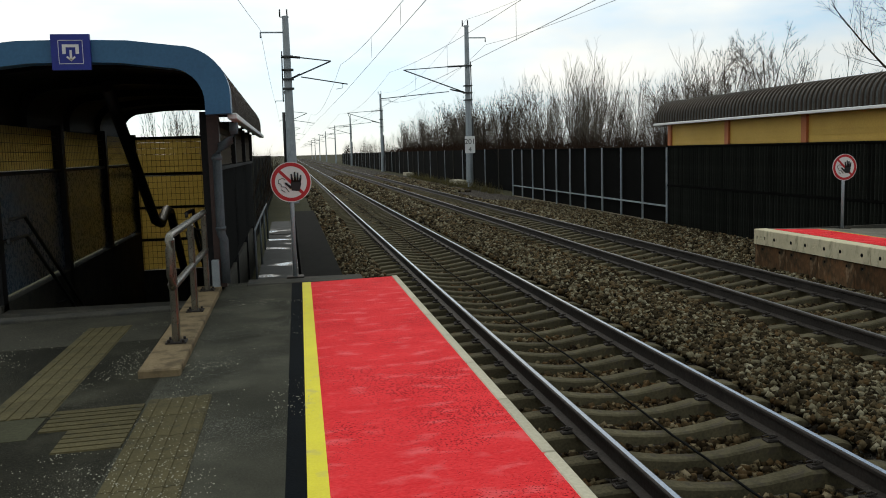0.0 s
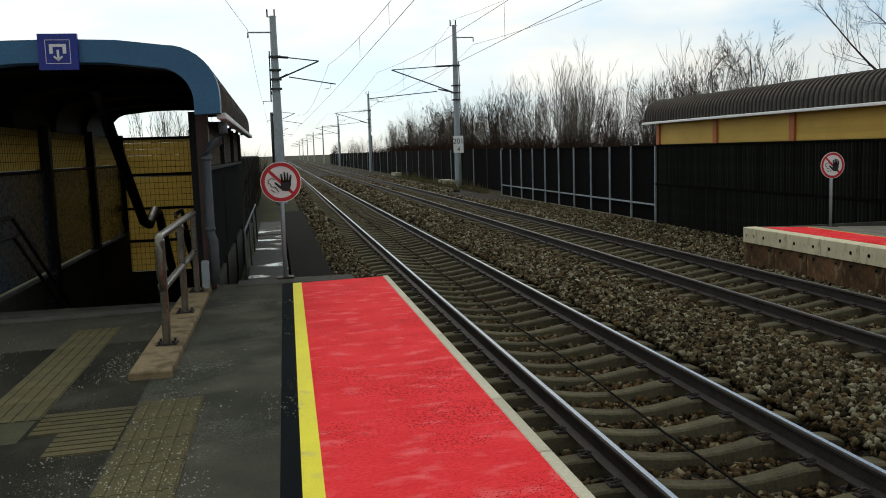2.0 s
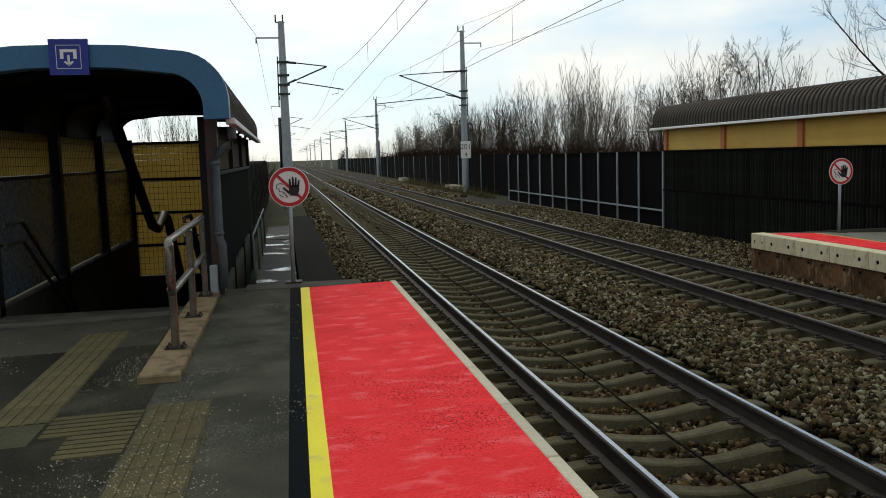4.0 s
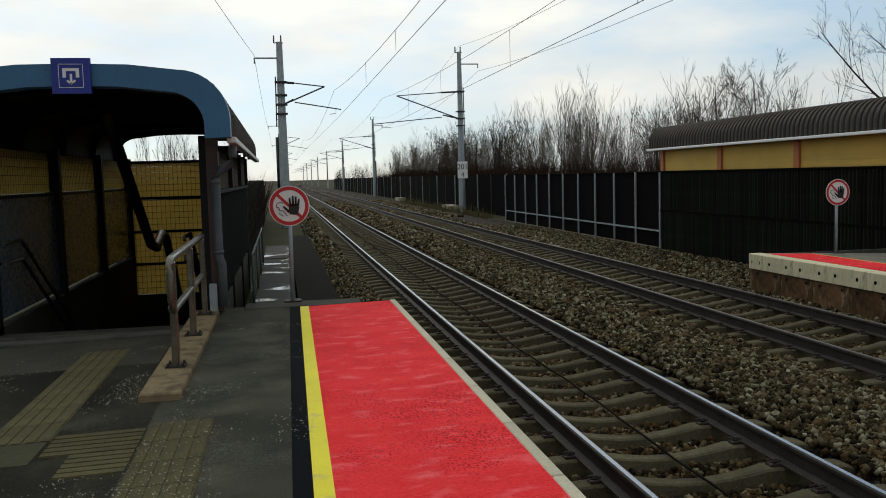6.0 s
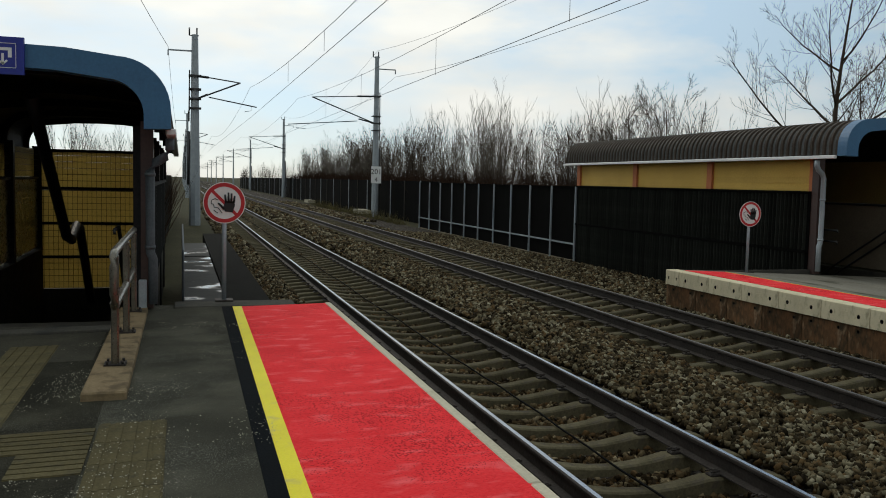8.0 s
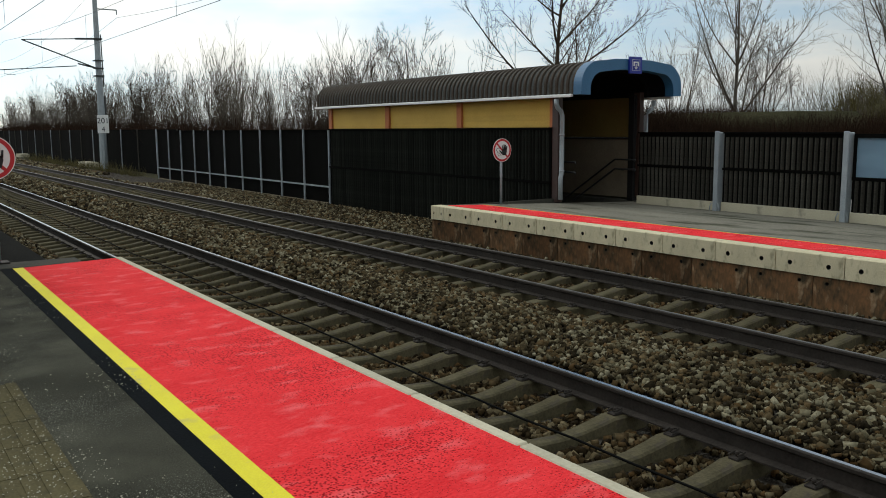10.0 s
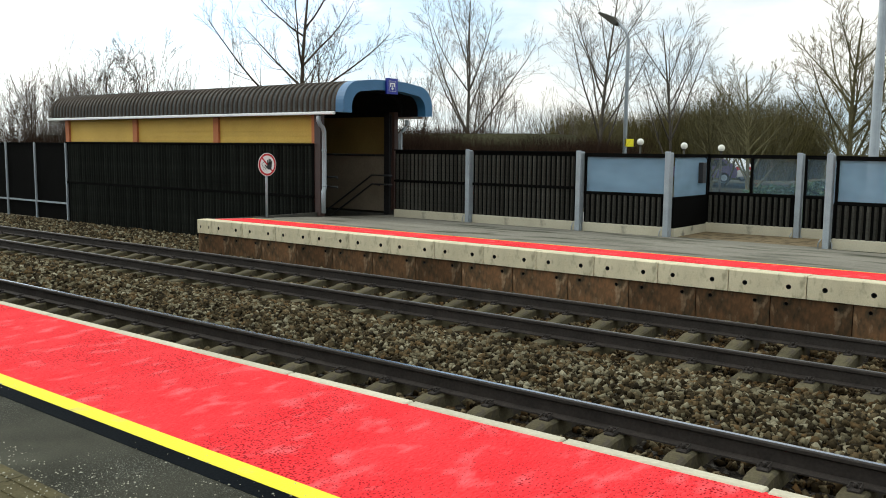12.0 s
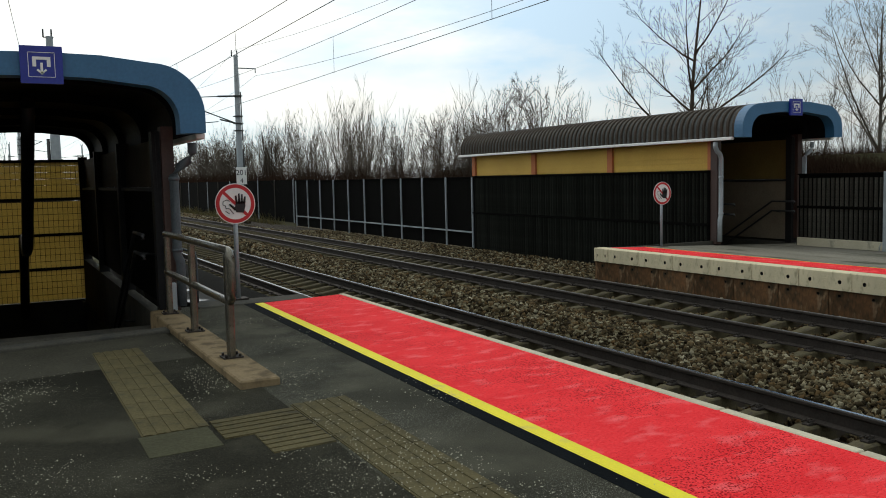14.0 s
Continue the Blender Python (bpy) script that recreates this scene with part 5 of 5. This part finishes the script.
# ---- things behind the far platform ----
bm = bmesh.new()
tube(bm, [(0, 0, 0), (0, 0, 5.6), (0, 0.12, 5.95), (-0.0, 0.5, 6.3)], 0.075, 10, 0.045)
lamp = thing("street_lamp", (24, 2.83, -0.42), "tall grey street lamp with a dark angled head", "street lamp")
part("pole", bm, STEEL, lamp)
bm = bmesh.new()
prism(bm, [(0.35, 6.2), (0.55, 6.42), (1.05, 6.62), (1.12, 6.58), (0.75, 6.3), (0.5, 6.12)], "x", -0.16, 0.16)
part("head", bm, CONC_DARK, lamp, "dark lamp head")
arrow = thing("direction_sign", (23.9, 2.62, -0.42), "small yellow sign on a thin post", "sign")
solid("panel", YELLOW, (-0.02, 0.02, -0.16, 0.16, 2.0, 2.26), parent=arrow, bevel=0.005)
solid("post", STEEL, (-0.02, 0.02, 0.11, 0.15, 0, 2.3), parent=arrow)
GLOBE = material("white_globe", (0.72, 0.70, 0.60), (0.65, 0.63, 0.55), 0.35, scale=3, fine=20, bump=0)
for gx, gy, gz in ((24, 2.25, 1.74), (24.4, 0.85, 1.62), (25, -0.2, 1.56)):
    g = thing("globe_lamp", (gx, gy, -0.42), "low path lamp with a pale globe", "lamp", "globe lamps")
    bm = bmesh.new()
    bmesh.ops.create_icosphere(bm, subdivisions=3, radius=0.115, matrix=Matrix.Translation((0, 0, gz + 0.42)))
    for f in bm.faces:
        f.smooth = True
    part("globe", bm, GLOBE, g)
    bm = bmesh.new()
    tube(bm, [(0, 0, 0), (0, 0, gz + 0.28)], 0.04, 8)
    tube(bm, [(0, 0, gz + 0.28), (0, 0, gz + 0.33)], 0.06, 8)
    part("post", bm, CONC_DARK, g)
bm = bmesh.new()
bmesh.ops.create_cone(bm, cap_ends=True, segments=12, radius1=0.15, radius2=0.11, depth=12, matrix=Matrix.Translation((0, 0, 6)))
tall = thing("light_mast", (25, -4.87, -0.42), "tall smooth galvanised light mast", "mast")
part("pole", bm, STEEL, tall)
solid("bracket", CONC_DARK, (-0.1, 0.1, -0.32, -0.15, 6.6, 6.75), (-0.03, 0.03, -0.32, -0.26, 6.6, 7.0), parent=tall)

# steel column at the platform wall, with its boxes
col = thing("equipment_column", (13.05, -9.28, -0.38), "pale steel column carrying cable boxes and a camera housing", "column")
solid("column", STEEL, (-0.13, 0.13, -0.16, 0.16, 0, 7.5), parent=col, bevel=0.02)
solid("cable_duct", CONC_DARK, (-0.16, -0.132, 0.06, 0.13, 0.2, 7.4), parent=col)
for z, h, w in ((1.75, 0.34, 0.13), (2.15, 0.18, 0.11), (2.5, 0.5, 0.12)):
    solid("box", WHITE if h != 0.5 else CONC_DARK, (-0.2, -0.14, -w, w, z, z + h), parent=col, bevel=0.01)
solid("camera_housing", CONC_DARK, (-0.3, -0.1, 0.2, 0.5, 4.1, 4.28), (-0.2, -0.12, 0.16, 0.36, 3.6, 4.1), parent=col, bevel=0.02)
meter = solid("meter_box", CONC_DARK, (-0.16, 0.0, 0.162, 0.32, 0.98, 1.28), parent=col, bevel=0.01)
solid("lid", WHITE, (-0.165, 0.0, 0.162, 0.325, 1.283, 1.34), parent=meter, label="white box lid", bevel=0.008)
# star-shaped glint on the column, put in as a white shape
bm = bmesh.new()
prism(bm, [((0.10 if k % 2 == 0 else 0.045) * math.cos(math.pi * k / 8), 0.48 + (0.10 if k % 2 == 0 else 0.045) * math.sin(math.pi * k / 8)) for k in range(16)], "x", -0.137, -0.131)
part("star_glint", bm, WHITE, col, "white star-shaped reflection modelled as a flat plate")
bm = bmesh.new()
tube(bm, [(13.0, -9.1, 3.95), (16, -8.04, 4.6), (19, -6.98, 5.4), (22, -5.93, 6.3), (24.9, -4.9, 7.3)], 0.016, 6)
tagged(part("cable", bm, WIRE), "black cable slung from the column", "cable")
solid("ticket_reader", BLACK, (14.7, 14.9, -3.66, -3.557, 0.75, 1.2), bevel=0.01, label="small black box fixed in the glass recess", category="box")
solid("recess_step", TAN, (13.5, 15.2, -6.55, -3.6, -0.5, -0.34), kind="structure", category="step", label="tan concrete floor of the glass recess")


def car(x, y, turn, paint, label):
    """A hatchback: shaped body, glass, wheels, lamps."""
    c = thing("car", (x, y, -0.42), label, "car", "parked cars")
    c.rotation_euler.z = turn
    bm = bmesh.new()
    side = [(-2.0, 0.3), (-2.05, 0.7), (-1.95, 0.95), (-1.75, 1.05), (-1.3, 1.42), (-0.9, 1.5), (0.3, 1.5), (0.75, 1.4), (1.2, 0.98), (1.85, 0.88), (2.05, 0.7), (2.05, 0.32)]
    prism(bm, side, "y", -0.82, 0.82)
    bmesh.ops.bevel(bm, geom=[e for e in bm.edges], offset=0.06, segments=2, affect="EDGES")
    part("body", bm, paint, c)
    bm = bmesh.new()
    for sy in (-0.83, 0.83):
        prism(bm, [(-1.5, 1.02), (-1.15, 1.36), (-0.2, 1.4), (-0.2, 1.02)], "y", sy - 0.006, sy + 0.006)
        prism(bm, [(-0.12, 1.02), (-0.12, 1.4), (0.35, 1.4), (0.95, 1.02)], "y", sy - 0.006, sy + 0.006)
    part("side_window", bm, BLACK, c, "dark side windows")
    for wx in (-1.3, 1.3):
        for wy in (-0.76, 0.76):
            bm = bmesh.new()
            tube(bm, [(wx, wy - 0.1, 0.31), (wx, wy + 0.1, 0.31)], 0.31, 18)
            w = part("wheel", bm, BLACK, c, "black tyre")
            bm = bmesh.new()
            tube(bm, [(wx, wy - 0.108, 0.31), (wx, wy + 0.108, 0.31)], 0.19, 12)
            part("rim", bm, STEEL, w)
    for ly in (-0.6, 0.6):
        solid("tail_light", SIGN_RED, (-2.07, -1.98, ly - 0.14, ly + 0.14, 0.75, 0.95), parent=c)
        solid("headlight", WHITE, (1.98, 2.07, ly - 0.16, ly + 0.16, 0.6, 0.75), parent=c)
    return c


car(51, 9.6, 1.2, WHITE, "white hatchback parked behind the glass screen")
car(48, 9.5, 1.9, material("purple_paint", (0.14, 0.10, 0.18), (0.11, 0.08, 0.15), 0.3, 0.3, scale=2, fine=20, bump=0), "dull purple hatchback in the car park")


def leafy(name, count, centre, size, label, mat, seed):
    """A low evergreen shrub of many small leaves."""
    r = np.random.default_rng(seed)
    u = r.normal(size=(count, 3))
    u /= np.linalg.norm(u, axis=1)[:, None]
    p = u * r.uniform(0.55, 1.0, (count, 1)) ** 0.5 * np.array(size)
    p[:, 2] = np.abs(p[:, 2])
    a, b = r.normal(size=(count, 3)) * 0.035, r.normal(size=(count, 3)) * 0.05
    v = np.stack([p - a, p + b, p + a, p - b], 1).reshape(-1, 3)
    me = bpy.data.meshes.new(name)
    me.from_pydata(v.tolist(), [], (np.arange(count * 4).reshape(-1, 4)).tolist())
    me.materials.append(mat)
    ob = tagged(new(name, me), label, "shrub")
    ob.location = centre
    return ob


LEAF = material("evergreen_leaf", (0.05, 0.09, 0.033), (0.026, 0.05, 0.018), 0.7, scale=3, fine=20, bump=0)
island_vary(LEAF, 0.5)
leafy("evergreen_shrub", 6000, (19, -3.75, -0.42), (0.9, 1.05, 1.0), "low dark green evergreen shrub", LEAF, 7)
leafy("evergreen_shrub", 5000, (18.6, -4.9, -0.42), (0.9, 1.2, 1.15), "low dark green evergreen shrub", LEAF, 8)


def house(x, y, w, d, h, label, wall_mat):
    s = thing("house", (x, y, -1.0), label, "house")
    solid("wall", wall_mat, (0, w, 0, d, 0, h), parent=s)
    bm = bmesh.new()
    prism(bm, [(-0.4, h), (w / 2, h + 2.6), (w + 0.4, h)], "y", -0.4, d + 0.4)
    part("roof", bm, ROOF, s)
    for i in range(4):
        for q in range(max(1, int(h // 2.7))):
            solid("window", BLACK, (-0.03, 0.0, 1.2 + i * d / 4.3, 2.2 + i * d / 4.3, 1.0 + 2.7 * q, 2.3 + 2.7 * q), parent=s)
    return s


house(95, -10, 8, 8, 3.2, "pale rendered house beyond the trees", WHITE)

# ---- tactile paving on the near platform ----
def tactile(name, x0, x1, y0, y1, ribs, along, label, tile=0.42):
    t = tagged(new(name), label, "tactile paving", kind="structure")
    t.location = (x0, y0, 0)
    W, L = x1 - x0, y1 - y0
    nx, ny = (1, max(1, round(L / tile))) if along == "y" else (max(1, round(W / tile)), max(1, round(L / tile)))
    cw, cl = W / nx, L / ny
    bm = bmesh.new()
    g = 0.004
    box(bm, g, cw - g, g, cl - g, -0.02, 0.005)
    count = ribs
    for k in range(count):
        if along == "y":
            c = cw * (k + 0.5) / count
            box(bm, c - cw / count * 0.32, c + cw / count * 0.32, g, cl - g, 0.005, 0.010)
        else:
            c = cl * (k + 0.5) / count
            box(bm, g, cw - g, c - cl / count * 0.38, c + cl / count * 0.38, 0.005, 0.011)
    me = mesh_of("paver", bm, TACTILE)
    for i in range(nx):
        for j in range(ny):
            part("paver", me, None, t, at=(i * cw, j * cl, 0))


tactile("tactile_strip", -2.32, -1.90, -14.3, -5.02, 5, "y", "olive ribbed guidance strip set in the asphalt")
tactile("tactile_strip", -3.34, -2.91, -5.2, -2.1, 5, "y", "olive ribbed guidance strip leading to the stair")
tactile("tactile_field", -2.90, -2.33, -5.56, -5.10, 5, "x", "square of cross-ribbed paving between the strips", 0.45)
tactile("tactile_field", -2.72, -2.33, -6.0, -5.565, 5, "x", "square of cross-ribbed paving between the strips", 0.45)
solid("smooth_slab", material("smooth_slab", (0.070, 0.068, 0.040), (0.048, 0.046, 0.028), 0.9, scale=3, fine=60, bump=0.3), (-3.36, -2.93, -5.67, -5.21, -0.02, 0.006), kind="structure", category="slab", label="plain olive slab at the end of the strip")
sheet("dark_asphalt", DARK_ASPHALT, (-16, -2.34), (-45, -1.46), 0.003, kind="structure", category="pavement", label="darker asphalt behind the guidance strip")
sheet("worn_patch", material("worn_patch", (0.062, 0.058, 0.042), (0.034, 0.032, 0.024), 0.85, scale=2, fine=50, bump=0.4), (-5.0, -2.55), (-2.9, -1.46), 0.0045, kind="structure", category="pavement", label="paler worn ground before the stair")

# loose pale grit on the asphalt
r = np.random.default_rng(9)
count = 34000
pts = np.column_stack([r.uniform(-5.0, -1.22, count), -10.8 + 9.8 * r.random(count)])
on_strip = (pts[:, 0] > -2.32) & (pts[:, 0] < -1.90) & (pts[:, 1] < -5.02)
dens = np.array([noise.noise((p[0] * 1.2, p[1] * 0.9, 3.3)) + 0.5 * noise.noise((p[0] * 4, p[1] * 4, 8)) for p in pts])
keep = dens + r.normal(0, 0.16, count) + 0.10 * on_strip - 0.16 * (pts[:, 0] < -2.75) > 0.30
v, f = [], []
for (px, py), lift in zip(pts[keep], np.where(on_strip, 0.010, 0.003)[keep]):
    s = 0.002 + 0.0045 * r.random() ** 2
    a = r.random() * 6.28
    o = len(v)
    for k in range(4):
        v.append((px + s * math.cos(a + k * 1.57) * (0.7 + 0.6 * r.random()), py + s * math.sin(a + k * 1.57) * (0.7 + 0.6 * r.random()), lift))
    v.append((px, py, lift + 0.002 + s * 0.5))
    f += [(o, o + 1, o + 4), (o + 1, o + 2, o + 4), (o + 2, o + 3, o + 4), (o + 3, o, o + 4)]
me = bpy.data.meshes.new("grit")
me.from_pydata(v, [], f)
GRIT = material("pale_grit", (0.52, 0.49, 0.38), (0.26, 0.245, 0.19), 0.9, scale=3, fine=30, bump=0)
me.materials.append(GRIT)
tagged(new("grit", me), "loose pale grit scattered on the asphalt", "grit", kind="stuff")

# ---- platform edge pieces ----
coping = tagged(new("coping"), "row of pale concrete coping slabs", "coping", kind="structure")
bm = bmesh.new()
box(bm, -0.075, 0.0, 0.006, 0.994, -0.14, 0.008, bevel=0.008)
cop_me = mesh_of("coping_slab", bm, CONCRETE)
for i in range(44):
    part("coping_slab", cop_me, None, coping, at=(0, -1.81 - 1.0 * i, 0))
end_slab = part("coping_slab", cop_me, None, coping, at=(0, -0.81, 0))
end_slab.scale.y = 0.8


def holed(bm, x, y0, y1, z0, z1, hy, hz, r, deep):
    """A rectangle facing -x with an eight-sided hole, the shade inside it coloured black."""
    c = [bm.verts.new((x, a, b)) for a, b in ((y0, z0), (y1, z0), (y1, z1), (y0, z1))]
    o = [bm.verts.new((x, hy + r * math.cos(radians(-112.5 + 45 * k)), hz + r * math.sin(radians(-112.5 + 45 * k)))) for k in range(8)]
    q = [bm.verts.new((x + deep, v.co.y, v.co.z)) for v in o]
    for i in range(4):
        a, b = o[2 * i], o[2 * i + 1]
        bm.faces.new((c[i], a, b, c[(i + 1) % 4])[::-1])
        bm.faces.new((c[(i + 1) % 4], b, o[(2 * i + 2) % 8])[::-1])
    for k in range(8):
        bm.faces.new((o[k], o[(k + 1) % 8], q[(k + 1) % 8], q[k])[::-1]).material_index = 1
    bm.faces.new(q[::-1]).material_index = 1


def edge_block(z0, z1, holes, depth, mats, plate):
    bm = bmesh.new()
    y_cuts = [0.006] + [(a[0] + b[0]) / 2 for a, b in zip(holes, holes[1:])] + [0.994]
    for (hy, hz, r), a, b in zip(holes, y_cuts, y_cuts[1:]):
        holed(bm, 0.0, a, b, z0, z1 - 0.012, hy, hz, r, 0.14)
    lo = [(0.0, z1 - 0.012), (0.012, z1), (depth, z1), (depth, z0), (0.0, z0)]
    rows = [[bm.verts.new((x, y, z)) for x, z in lo] for y in (0.006, 0.994)]
    for i in range(4):
        bm.faces.new((rows[0][i], rows[0][i + 1], rows[1][i + 1], rows[1][i]))
    bm.faces.new(rows[0])
    bm.faces.new(rows[1][::-1])
    if plate:
        # shallow cast mark with three short ridges
        for q in range(3):
            box(bm, -0.004, 0.002, 0.44, 0.56, z0 + 0.115 + 0.028 * q, z0 + 0.125 + 0.028 * q)
    return mesh_of("edge_block", bm, *mats)


blocks = tagged(new("platform_edge"), "row of pale concrete edge blocks with drilled holes", "platform edge", kind="structure")
lower = tagged(new("platform_face"), "row of rust-stained concrete panels below the edge blocks", "platform wall", kind="structure")
top_me = edge_block(Z2 - 0.29, Z2, ((0.22, Z2 - 0.155, 0.034), (0.78, Z2 - 0.155, 0.034)), 0.26, (BLOCK, BLACK), True)
low_me = edge_block(-1.2, Z2 - 0.295, ((0.2, Z2 - 0.38, 0.026), (0.8, Z2 - 0.38, 0.026)), 0.3, (RUST_WALL, BLACK), False)
y = 3.66
for i in range(48):
    part("edge_block", top_me, None, blocks, at=(EDGE2, y + 0.49 - i, 0)) if i else None
    part("edge_panel", low_me, None, lower, at=(EDGE2 + 0.035, y - 0.06 - i, 0))
first = part("edge_block", top_me, None, blocks, at=(EDGE2, 4.15, 0))
first.scale.y = 0.5
first = part("edge_panel", low_me, None, lower, at=(EDGE2 + 0.035, 4.60, 0))
first.scale.y = 0.06

# the near platform falls gently away from its edge, for drainage
FALL = Matrix.Rotation(-0.022, 4, "Y")
for ob in list(scene.objects):
    kind = ob.name.split(".")[0]
    if ob.parent is None and ob.location.x < 1 and (kind in ("platform_surface", "dark_strip", "smooth_slab", "worn_patch", "dark_asphalt", "grit", "tactile_strip", "tactile_field", "stair_threshold") or (kind in ("yellow_line", "red_strip") and ob.data.vertices[0].co.x < 0)):
        ob.matrix_basis = FALL @ ob.matrix_basis
